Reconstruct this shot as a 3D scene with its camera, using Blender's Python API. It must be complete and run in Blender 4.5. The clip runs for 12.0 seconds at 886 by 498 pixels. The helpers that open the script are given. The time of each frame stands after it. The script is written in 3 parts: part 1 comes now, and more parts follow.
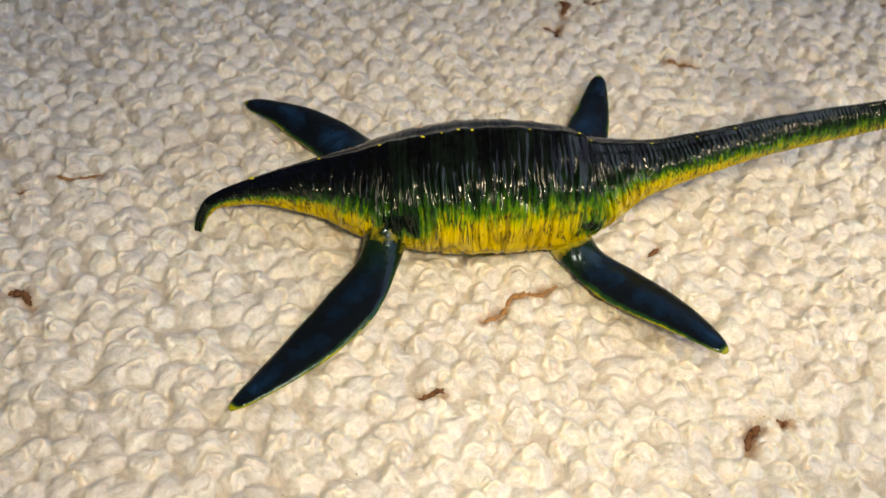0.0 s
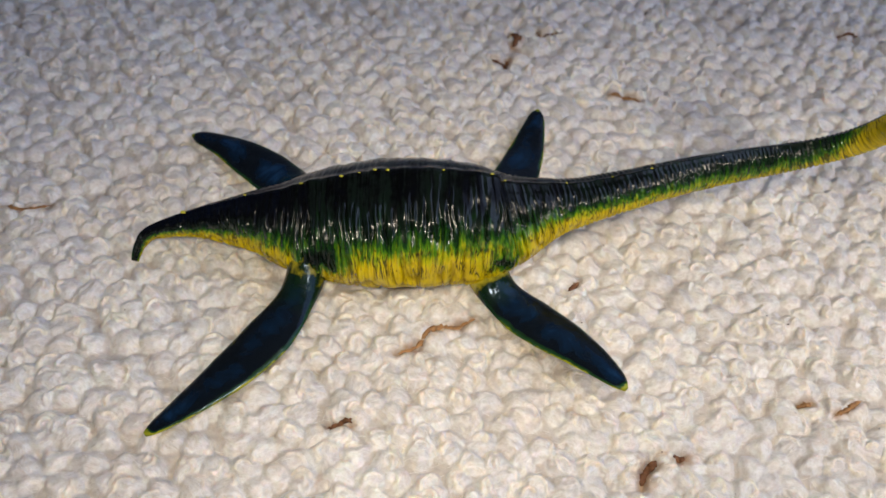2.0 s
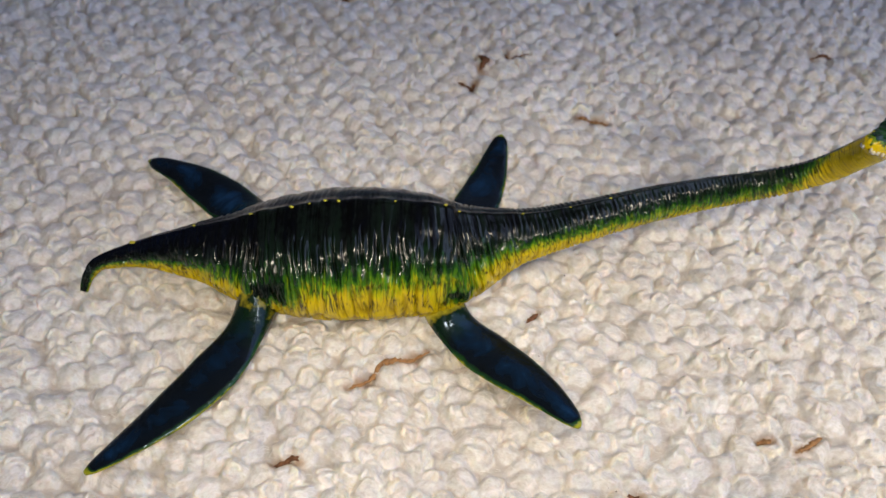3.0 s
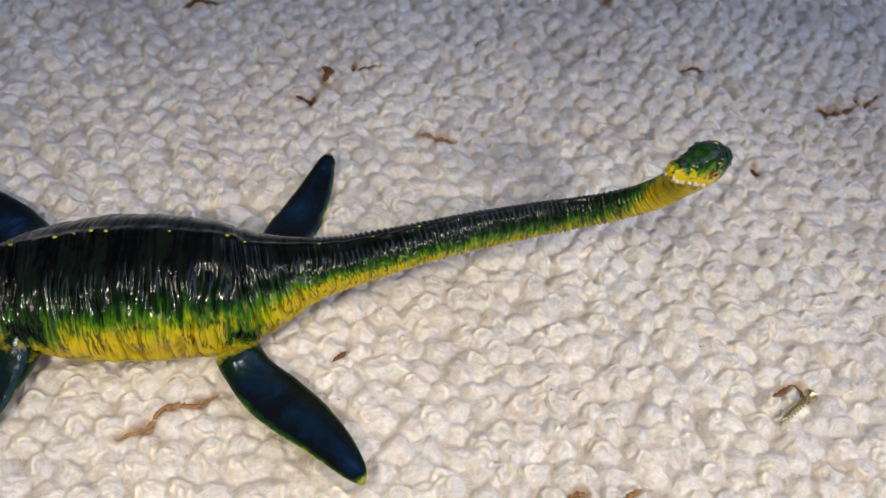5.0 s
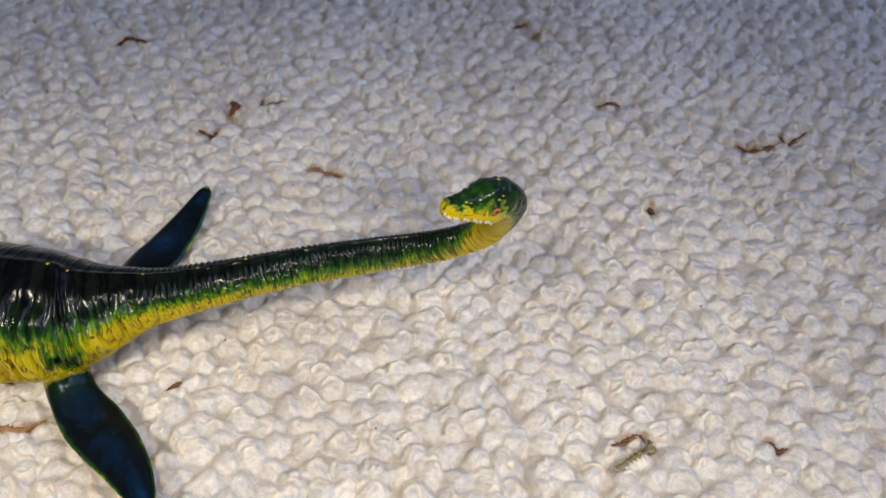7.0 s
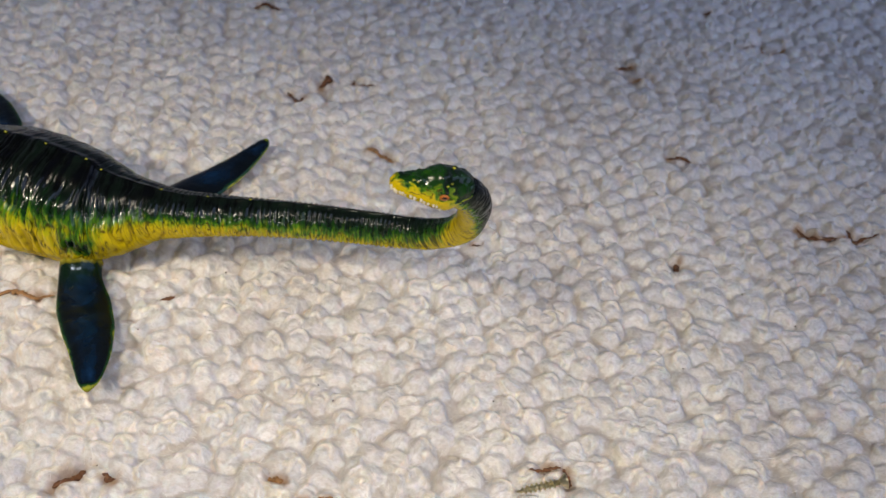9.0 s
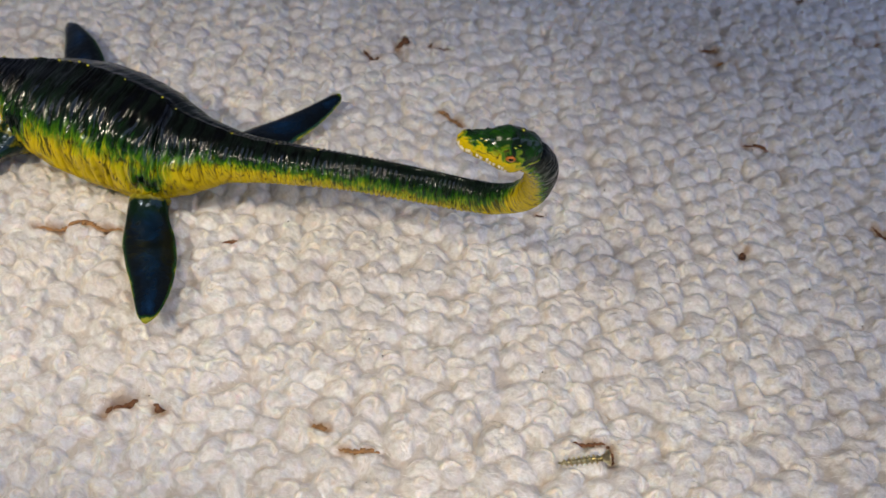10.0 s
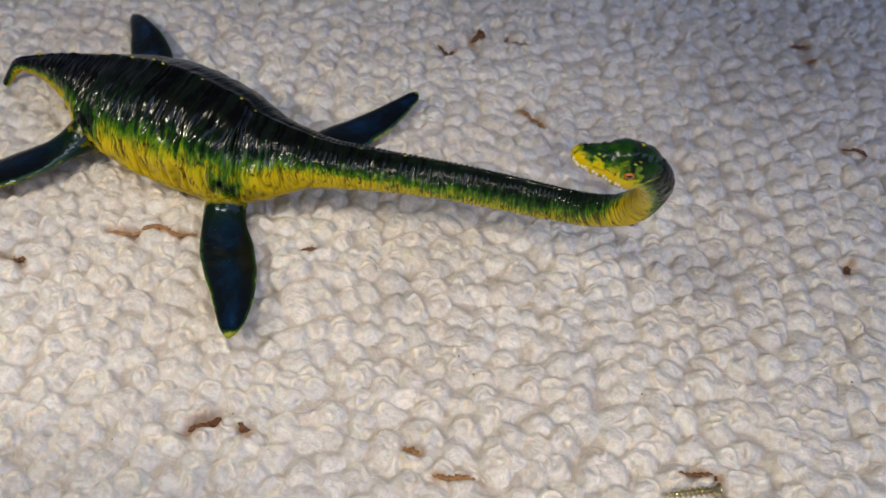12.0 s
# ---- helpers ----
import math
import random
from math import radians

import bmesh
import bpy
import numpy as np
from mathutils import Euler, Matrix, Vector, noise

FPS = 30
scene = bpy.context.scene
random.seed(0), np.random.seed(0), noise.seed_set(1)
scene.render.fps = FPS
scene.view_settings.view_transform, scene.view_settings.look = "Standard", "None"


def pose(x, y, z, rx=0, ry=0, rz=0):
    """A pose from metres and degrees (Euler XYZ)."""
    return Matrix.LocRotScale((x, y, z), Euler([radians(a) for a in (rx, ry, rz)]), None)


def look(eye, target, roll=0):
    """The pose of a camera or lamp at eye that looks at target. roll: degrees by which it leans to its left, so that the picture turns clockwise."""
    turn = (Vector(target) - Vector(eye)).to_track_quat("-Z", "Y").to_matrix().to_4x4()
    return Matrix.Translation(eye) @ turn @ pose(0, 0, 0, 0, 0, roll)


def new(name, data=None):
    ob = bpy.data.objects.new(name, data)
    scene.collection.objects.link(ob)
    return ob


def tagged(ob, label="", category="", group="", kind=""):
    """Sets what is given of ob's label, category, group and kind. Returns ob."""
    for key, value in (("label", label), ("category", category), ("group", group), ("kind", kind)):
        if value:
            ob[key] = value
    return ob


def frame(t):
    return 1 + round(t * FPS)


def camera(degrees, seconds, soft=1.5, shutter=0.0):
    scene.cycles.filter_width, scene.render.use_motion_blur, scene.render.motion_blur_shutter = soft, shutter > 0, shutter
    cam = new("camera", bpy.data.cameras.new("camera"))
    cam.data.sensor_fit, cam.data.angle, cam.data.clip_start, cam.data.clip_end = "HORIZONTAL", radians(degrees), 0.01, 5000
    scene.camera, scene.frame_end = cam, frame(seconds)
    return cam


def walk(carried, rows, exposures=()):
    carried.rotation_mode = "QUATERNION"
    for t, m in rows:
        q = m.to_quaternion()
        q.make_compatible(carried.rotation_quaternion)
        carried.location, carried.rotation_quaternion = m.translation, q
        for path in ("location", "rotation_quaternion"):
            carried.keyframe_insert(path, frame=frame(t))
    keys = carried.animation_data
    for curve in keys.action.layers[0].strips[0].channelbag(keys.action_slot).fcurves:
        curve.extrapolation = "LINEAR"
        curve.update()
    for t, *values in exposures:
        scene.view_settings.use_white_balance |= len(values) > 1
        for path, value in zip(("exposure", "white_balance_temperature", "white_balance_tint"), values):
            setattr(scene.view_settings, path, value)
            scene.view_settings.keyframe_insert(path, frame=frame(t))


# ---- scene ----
cam = camera(53.1, 12.0, soft=1.5)
EXPOSURES = [
    (0.0, 0.03, 8000, 5),
    (0.5, -0.32, 6900, 9),
    (1.5, -0.27, 6500, 10),
    (4.0, -0.19, 6500, 10),
    (8.0, -0.27, 6500, 10),
    (12.0, -0.46, 6500, 10),
]
PATH = [
    (0, (-0.023, -0.131, 0.225), (0.159, 1.141, -1.308), 8.0),
    (0.5, (-0.018, -0.141, 0.237), (0.143, 1.138, -1.292), 7.1),
    (1, (-0.008, -0.139, 0.241), (0.114, 1.133, -1.297), 6.3),
    (1.5, (0.002, -0.136, 0.243), (0.115, 1.138, -1.295), 6.2),
    (2, (0.015, -0.13, 0.245), (0.108, 1.139, -1.298), 5.8),
    (2.5, (0.021, -0.125, 0.247), (0.111, 1.15, -1.291), 5.8),
    (4.5, (0.074, -0.102, 0.241), (0.192, 1.18, -1.29), 6.8),
    (5, (0.087, -0.096, 0.237), (0.228, 1.187, -1.29), 7.5),
    (5.5, (0.105, -0.088, 0.235), (0.233, 1.202, -1.288), 7.3),
    (6, (0.125, -0.087, 0.237), (0.206, 1.209, -1.285), 6.1),
    (6.5, (0.149, -0.087, 0.24), (0.149, 1.233, -1.262), 3.6),
    (7, (0.172, -0.091, 0.239), (0.073, 1.243, -1.248), 0.8),
    (9, (0.24, -0.092, 0.234), (-0.294, 1.206, -1.191), 2.6),
    (9.5, (0.242, -0.092, 0.23), (-0.401, 1.128, -1.218), 2.6),
    (10, (0.242, -0.094, 0.229), (-0.401, 1.111, -1.232), 3.4),
    (10.5, (0.245, -0.093, 0.226), (-0.436, 1.095, -1.232), 2.5),
    (11, (0.237, -0.092, 0.223), (-0.457, 1.075, -1.246), 2.0),
    (11.5, (0.228, -0.09, 0.222), (-0.46, 1.067, -1.257), 2.1),
    (12, (0.215, -0.09, 0.225), (-0.456, 1.056, -1.271), 2.4),
]
cam.data.dof.use_dof = True
cam.data.dof.focus_distance = 0.262
cam.data.dof.aperture_fstop = 19.0
walk(cam, [(t, look(eye, target, roll)) for t, eye, target, roll in PATH], EXPOSURES)

# ---- light: lamps standing in for a phone torch close to the carpet, and cool daylight from a window across the room ----
world = bpy.data.worlds.new("world")
world.use_nodes = True
scene.world = world
sky = world.node_tree.nodes.new("ShaderNodeTexSky")
sky.sky_type, sky.sun_disc = "NISHITA", False
sky.sun_elevation, sky.sun_rotation = radians(35), radians(200)
background = world.node_tree.nodes["Background"]
background.inputs["Strength"].default_value = 0.1
world.node_tree.links.new(sky.outputs["Color"], background.inputs["Color"])


def lamp(name, kind, place, target, watts, colour, **more):
    data = bpy.data.lights.new(name, kind)
    data.energy, data.color = watts, colour
    for key, value in more.items():
        if key == "radius":
            data.shadow_soft_size = value
        elif key == "cone":
            data.spot_size, data.spot_blend = radians(value[0]), value[1]
        elif key == "size":
            data.shape, data.size, data.size_y = "RECTANGLE", value[0], value[1]
    ob = new(name, data)
    ob.matrix_world = look(place, target)
    return ob


# Three still lamps, two of them added, stand in for one phone torch carried beside the lens; the middle one is set
# forward to lift the flank's highlight.
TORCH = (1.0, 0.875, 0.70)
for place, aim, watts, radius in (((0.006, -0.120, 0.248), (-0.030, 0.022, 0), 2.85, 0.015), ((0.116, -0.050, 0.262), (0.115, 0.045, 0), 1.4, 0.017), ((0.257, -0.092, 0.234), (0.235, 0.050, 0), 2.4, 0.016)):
    lamp("torch_stand_in", "SPOT", place, aim, watts, TORCH, radius=radius, cone=(76, 1.0))
lamp("window_light", "AREA", (1.56, 0.10, 1.40), (0.10, 0.10, 0.0), 18.5, (0.52, 0.62, 1.0), size=(2.4, 1.5))


# ---- materials ----
class Nodes:
    """A node material under construction."""

    def __init__(self, name, roughness=0.6, metallic=0.0):
        self.m = bpy.data.materials.new(name)
        self.m.use_nodes = True
        self.t = self.m.node_tree
        self.b = self.t.nodes["Principled BSDF"]
        self.b.inputs["Roughness"].default_value = roughness
        self.b.inputs["Metallic"].default_value = metallic
        self.co = self.t.nodes.new("ShaderNodeTexCoord").outputs["Object"]

    def put(self, value, socket):
        if isinstance(value, bpy.types.NodeSocket):
            self.t.links.new(value, socket)
        else:
            socket.default_value = value

    def attribute(self, name):
        n = self.t.nodes.new("ShaderNodeAttribute")
        n.attribute_name = name
        return n.outputs["Fac"]

    def noise(self, scale, detail=3.0, rough=0.55, co=None, distortion=0.0):
        n = self.t.nodes.new("ShaderNodeTexNoise")
        n.inputs["Scale"].default_value, n.inputs["Detail"].default_value = scale, detail
        n.inputs["Roughness"].default_value, n.inputs["Distortion"].default_value = rough, distortion
        self.t.links.new(co or self.co, n.inputs["Vector"])
        return n.outputs["Fac"]

    def voronoi(self, scale, feature="F1", co=None):
        n = self.t.nodes.new("ShaderNodeTexVoronoi")
        n.feature = feature
        n.inputs["Scale"].default_value = scale
        self.t.links.new(co or self.co, n.inputs["Vector"])
        return n.outputs["Distance"]

    def vector(self, x, y, z):
        n = self.t.nodes.new("ShaderNodeCombineXYZ")
        for value, socket in zip((x, y, z), n.inputs):
            self.put(value, socket)
        return n.outputs["Vector"]

    def math(self, op, a, b=0.0, clamp=False):
        n = self.t.nodes.new("ShaderNodeMath")
        n.operation, n.use_clamp = op, clamp
        self.put(a, n.inputs[0])
        self.put(b, n.inputs[1])
        return n.outputs[0]

    def ramp(self, fac, *stops):
        n = self.t.nodes.new("ShaderNodeValToRGB")
        while len(n.color_ramp.elements) < len(stops):
            n.color_ramp.elements.new(0.5)
        for e, (at, colour) in zip(n.color_ramp.elements, stops):
            e.position = at
            e.color = (*colour, 1) if isinstance(colour, tuple) else (colour, colour, colour, 1)
        self.put(fac, n.inputs["Fac"])
        return n.outputs["Color"]

    def mix(self, fac, a, b, how="MIX"):
        n = self.t.nodes.new("ShaderNodeMix")
        n.data_type, n.blend_type = "RGBA", how
        self.put(fac, n.inputs["Factor"])
        for value, socket in ((a, n.inputs["A"]), (b, n.inputs["B"])):
            self.put((*value, 1) if isinstance(value, tuple) else value, socket)
        return n.outputs["Result"]

    def bump(self, height, strength, distance):
        n = self.t.nodes.new("ShaderNodeBump")
        n.inputs["Strength"].default_value, n.inputs["Distance"].default_value = strength, distance
        self.put(height, n.inputs["Height"])
        self.t.links.new(n.outputs["Normal"], self.b.inputs["Normal"])

    def done(self, colour=None, roughness=None, **values):
        if colour is not None:
            self.put((*colour, 1) if isinstance(colour, tuple) else colour, self.b.inputs["Base Color"])
        if roughness is not None:
            self.put(roughness, self.b.inputs["Roughness"])
        for key, value in values.items():
            self.put(value, self.b.inputs[key.replace("_", " ")])
        return self.m


def wool_material():
    n = Nodes("cream_wool", 0.28)
    # Loops get a lighter cream than the tufts; torch glints are painted in with it.
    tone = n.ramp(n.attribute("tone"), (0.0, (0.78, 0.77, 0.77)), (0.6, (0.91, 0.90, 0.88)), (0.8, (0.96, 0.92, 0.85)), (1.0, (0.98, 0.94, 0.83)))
    patch = n.ramp(n.noise(14, 4), (0.35, (0.90, 0.88, 0.86)), (0.65, (1.0, 1.0, 1.0)))
    fuzz = n.noise(1500, 3, 0.65, distortion=1.5)
    along = n.vector(n.math("MULTIPLY", n.attribute("yarn_u"), 0.22), n.attribute("yarn_v"), 0.0)
    strand = n.noise(2600, 2, 0.6, along, 0.5)
    # Fibre tones and pale dabs along the yarn put small highlights into the colour.
    fibre = n.ramp(n.math("MULTIPLY", n.math("ADD", fuzz, strand), 0.5), (0.36, (0.88, 0.85, 0.80)), (0.54, (1.0, 1.0, 1.0)))
    ply = n.noise(760, 3, 0.55, n.vector(n.math("MULTIPLY", n.attribute("yarn_u"), 0.5), n.attribute("yarn_v"), 0.0), 0.5)
    glint_dabs = n.ramp(n.math("ADD", n.math("MULTIPLY", ply, 0.5), n.math("MULTIPLY", n.noise(560, 3, 0.6), 0.5)), (0.40, (0.80, 0.79, 0.77)), (0.58, (1.0, 1.0, 1.0)))
    colour = n.mix(1.0, n.mix(1.0, tone, patch, "MULTIPLY"), n.mix(1.0, fibre, glint_dabs, "MULTIPLY"), "MULTIPLY")
    # Gaps between tufts painted brown: bare backing plus the shade that falls there.
    colour = n.mix(n.math("MULTIPLY", n.attribute("bare_gap_shade"), 0.5, True), colour, (0.45, 0.38, 0.30))
    colour = n.mix(n.math("MULTIPLY", n.attribute("brown_tint"), 0.9, True), colour, (0.36, 0.22, 0.11))
    n.bump(n.math("ADD", n.math("MULTIPLY", strand, 0.35), n.math("ADD", n.math("MULTIPLY", fuzz, 0.3), n.math("ADD", n.math("MULTIPLY", ply, 0.8), n.math("MULTIPLY", n.noise(420, 3, 0.6), 1.2)))), 0.65, 0.0008)
    return n.done(colour, Subsurface_Weight=0.6, Subsurface_Radius=(1.0, 0.8, 0.6), Subsurface_Scale=0.0010, Specular_IOR_Level=1.0)


def backing_material():
    n = Nodes("carpet_backing", 0.95)
    cell = n.voronoi(150)
    colour = n.ramp(n.noise(60, 4), (0.3, (0.55, 0.49, 0.41)), (0.7, (0.68, 0.63, 0.56)))
    n.bump(cell, 0.8, 0.003)
    return n.done(colour, Specular_IOR_Level=0.1)


def far_wool_material():
    n = Nodes("cream_wool_far", 0.9)
    cell = n.voronoi(150)
    # Cell rims are darkened to paint shade into the gaps between far tufts.
    colour = n.mix(1.0, n.ramp(n.noise(30, 4), (0.3, (0.82, 0.79, 0.74)), (0.7, (0.88, 0.85, 0.80))), n.ramp(cell, (0.3, 1.0), (0.8, 0.88)), "MULTIPLY")
    n.bump(cell, 1.0, -0.004)
    return n.done(colour, Specular_IOR_Level=0.1)


def skin_material():
    """Glossy paint: near-black green back, green flank, yellow belly, broken up along the skin folds."""
    n = Nodes("painted_skin", 0.3)
    up, along, fold = n.attribute("up"), n.attribute("along"), n.attribute("fold")
    along = n.math("ADD", along, n.math("MULTIPLY", n.math("SUBTRACT", n.noise(260, 2, 0.5), 0.5), 0.0013))

    def stripes(fine, long, seed, detail=2.0):
        return n.noise(1.0, detail, 0.55, n.vector(n.math("MULTIPLY", along, fine), n.math("MULTIPLY", up, long), seed))

    streak, blot = stripes(800.0, 2.6, 0.0, 3.0), n.noise(230, 4, 0.6)
    level = n.math("ADD", up, n.math("MULTIPLY", n.math("SUBTRACT", streak, 0.5), 0.70))
    level = n.math("ADD", level, n.math("MULTIPLY", n.math("SUBTRACT", blot, 0.5), 0.42))
    level = n.math("ADD", n.math("MULTIPLY", level, 0.5), 0.5)
    colour = n.ramp(level, (0.0, (0.60, 0.44, 0.003)), (0.39, (0.57, 0.44, 0.003)), (0.47, (0.36, 0.37, 0.005)), (0.53, (0.070, 0.19, 0.006)), (0.60, (0.008, 0.044, 0.004)), (0.68, (0.0025, 0.009, 0.003)), (0.80, (0.0018, 0.002, 0.002)), (0.97, (0.002, 0.004, 0.012)))
    # Folds and pits are darkened in the colour as well as sunk in relief.
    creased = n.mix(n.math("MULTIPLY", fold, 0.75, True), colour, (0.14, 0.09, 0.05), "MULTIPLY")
    # brown pits and thin dark lines, drawn like creases, in the yellow
    low = n.ramp(level, (0.24, 0.0), (0.32, 0.85), (0.52, 0.85), (0.57, 0.0))
    spots = n.ramp(n.noise(420, 2, 0.5), (0.665, 0.0), (0.71, 1.0))
    creased = n.mix(n.math("MULTIPLY", spots, low), creased, (0.07, 0.035, 0.005))
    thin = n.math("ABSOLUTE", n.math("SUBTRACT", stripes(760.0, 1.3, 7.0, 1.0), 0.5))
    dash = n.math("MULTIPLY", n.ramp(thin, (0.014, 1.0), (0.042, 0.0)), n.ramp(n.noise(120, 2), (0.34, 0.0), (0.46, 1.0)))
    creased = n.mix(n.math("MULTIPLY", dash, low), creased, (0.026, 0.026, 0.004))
    # paint worn off the crests where green meets black
    worn = n.math("MULTIPLY", n.ramp(stripes(1250.0, 3.0, 21.0), (0.60, 0.0), (0.68, 1.0)), n.ramp(level, (0.48, 0.1), (0.53, 0.7), (0.59, 0.35), (0.65, 0.0)))
    colour = n.mix(worn, creased, (0.26, 0.32, 0.012))
    pleat = n.math("MULTIPLY", stripes(640.0, 1.8, 3.0, 1.0), n.ramp(up, (0.30, 1.0), (0.60, 0.45)))
    fine = n.math("MULTIPLY", stripes(1500.0, 3.0, 12.0), 0.22)
    n.bump(n.math("ADD", n.math("ADD", fine, n.math("MULTIPLY", n.noise(500, 2, 0.5), 0.12)), n.math("MULTIPLY", pleat, 2.0)), 0.55, 0.0006)
    rough = n.ramp(n.noise(300, 3), (0.3, 0.10), (0.7, 0.24))
    gloss = n.ramp(level, (0.16, 0.08), (0.34, 0.38), (0.75, 0.38), (0.80, 0.12))
    return n.done(colour, rough, Specular_IOR_Level=gloss)


def flipper_material():
    n = Nodes("painted_flipper", 0.35)
    edge = n.attribute("edge")
    under = n.attribute("up")
    # Mid-blade blue: dark blue paint with the window's sheen painted in.
    sheen_cloud = n.math("SUBTRACT", n.math("ADD", n.noise(75, 4, 0.6, distortion=0.5), 0.12), n.math("MULTIPLY", edge, 0.30))
    colour = n.ramp(sheen_cloud, (0.34, (0.003, 0.004, 0.004)), (0.54, (0.003, 0.005, 0.008)), (0.68, (0.003, 0.012, 0.030)), (0.84, (0.008, 0.034, 0.095)))
    rim = n.math("ADD", edge, n.math("MULTIPLY", n.math("SUBTRACT", n.noise(140, 4, 0.65), 0.5), 0.6))
    colour = n.mix(n.ramp(rim, (0.66, 0.0), (0.88, 1.0)), colour, (0.012, 0.05, 0.012))
    colour = n.mix(n.ramp(rim, (0.91, 0.0), (0.99, 1.0)), colour, (0.30, 0.32, 0.015))
    colour = n.mix(n.ramp(under, (0.40, 1.0), (0.50, 0.0)), colour, (0.50, 0.36, 0.015))
    collar = n.math("ADD", n.attribute("fold"), n.math("MULTIPLY", n.math("SUBTRACT", n.noise(260, 4, 0.6), 0.5), 0.55))
    colour = n.mix(n.ramp(collar, (0.25, 0.0), (0.70, 1.0)), colour, (0.004, 0.015, 0.004))
    colour = n.mix(n.ramp(collar, (0.74, 0.0), (0.92, 1.0)), colour, (0.40, 0.34, 0.014))
    n.bump(n.math("ADD", n.math("MULTIPLY", n.noise(500, 2), 0.5), n.math("MULTIPLY", n.noise(170, 3), 1.2)), 0.45, 0.0006)
    return n.done(colour, n.ramp(n.noise(250, 3), (0.3, 0.15), (0.7, 0.26)), Specular_IOR_Level=0.34, Specular_Tint=(0.55, 0.72, 1.0, 1.0))


def plain(name, colour, roughness, metallic=0.0, scale=400, spread=0.25, bump=0.2, deep=0.0003):
    n = Nodes(name, roughness, metallic)
    dark = tuple(c * (1 - spread) for c in colour)
    n.bump(n.noise(scale * 2, 3), bump, deep)
    return n.done(n.ramp(n.noise(scale, 4), (0.3, dark), (0.7, colour)))


WOOL, BACKING, FAR_WOOL = wool_material(), backing_material(), far_wool_material()
FIBRE = plain("wool_fibre", (0.90, 0.88, 0.84), 0.3, 0, 60, 0.12, 0.0)
SKIN, FLIPPER = skin_material(), flipper_material()
YELLOW = plain("worn_yellow_paint", (0.58, 0.55, 0.03), 0.4, spread=0.45)
ORANGE = plain("orange_eye_paint", (0.50, 0.15, 0.015), 0.3)
PUPIL = plain("black_eye_paint", (0.006, 0.005, 0.005), 0.15, spread=0.1)
TOOTH = plain("cream_tooth_paint", (0.80, 0.72, 0.50), 0.35)
BRASS = plain("yellow_zinc_plate", (0.72, 0.64, 0.40), 0.3, 1.0, 900, 0.35)
RECESS = plain("zinc_in_shade", (0.16, 0.13, 0.06), 0.5, 1.0)
DARK_BIT = plain("dark_brown_debris", (0.20, 0.085, 0.035), 0.8, 0, 700, 0.5, 0.6, 0.0006)
TAN_BIT = plain("orange_brown_debris", (0.42, 0.22, 0.085), 0.8, 0, 700, 0.5, 0.6, 0.0006)
SPECK = plain("grey_dust", (0.10, 0.08, 0.06), 0.9)
PLASTER = plain("wall_paint", (0.76, 0.75, 0.72), 0.85, 0, 6, 0.06, 0.1, 0.002)
CEILING_PAINT = plain("ceiling_paint", (0.80, 0.80, 0.78), 0.9, 0, 6, 0.05, 0.1, 0.002)
WHITE_WOOD = plain("white_gloss_paint", (0.80, 0.80, 0.78), 0.35, 0, 30, 0.05)


# ---- mesh helpers ----
def mesh_object(name, verts, faces, material, parent=None, label="", smooth=True, attributes=None, slots=None):
    """One mesh object; faces are equal-length index rows or a list; slots: a material index for each face."""
    me = bpy.data.meshes.new(name)
    me.from_pydata([tuple(v) for v in verts], [], [tuple(int(i) for i in f) for f in faces])
    for m in material if isinstance(material, (list, tuple)) else [material]:
        me.materials.append(m)
    me.polygons.foreach_set("use_smooth", [smooth] * len(me.polygons))
    if slots is not None:
        me.polygons.foreach_set("material_index", [int(i) for i in slots])
    for key, values in (attributes or {}).items():
        a = me.attributes.new(key, "FLOAT", "POINT")
        a.data.foreach_set("value", np.asarray(values, dtype=np.float32))
    me.update()
    ob = new(name, me)
    if parent is not None:
        ob.parent = parent
    if label:
        ob["label"] = label
    return ob


def big_mesh(name, verts, quads, material, parent=None, label=""):
    """The same for very many quads, given as arrays."""
    me = bpy.data.meshes.new(name)
    me.vertices.add(len(verts))
    me.vertices.foreach_set("co", np.asarray(verts, dtype=np.float32).ravel())
    me.loops.add(quads.size)
    me.loops.foreach_set("vertex_index", np.asarray(quads, dtype=np.int32).ravel())
    me.polygons.add(len(quads))
    me.polygons.foreach_set("loop_start", np.arange(0, quads.size, 4, dtype=np.int32))
    me.polygons.foreach_set("use_smooth", np.ones(len(quads), dtype=bool))
    me.materials.append(material)
    me.update(calc_edges=True)
    me.validate()
    ob = new(name, me)
    if parent is not None:
        ob.parent = parent
    if label:
        ob["label"] = label
    return ob


def box(name, low, high, material, parent=None, label=""):
    x, y, z = zip(low, high)
    verts = [(x[i], y[j], z[k]) for i in (0, 1) for j in (0, 1) for k in (0, 1)]
    faces = [(0, 1, 3, 2), (4, 6, 7, 5), (0, 4, 5, 1), (2, 3, 7, 6), (0, 2, 6, 4), (1, 5, 7, 3)]
    return mesh_object(name, verts, faces, material, parent, label, smooth=False)


def tube_faces(rings, segs, start=0, caps=True):
    """Quads of a tube of rings x segs vertices."""
    out = []
    for i in range(rings - 1):
        for j in range(segs):
            a, b = start + i * segs + j, start + i * segs + (j + 1) % segs
            out.append((a, b, b + segs, a + segs))
    if caps:
        out.append(tuple(start + j for j in reversed(range(segs))))
        out.append(tuple(start + (rings - 1) * segs + j for j in range(segs)))
    return out


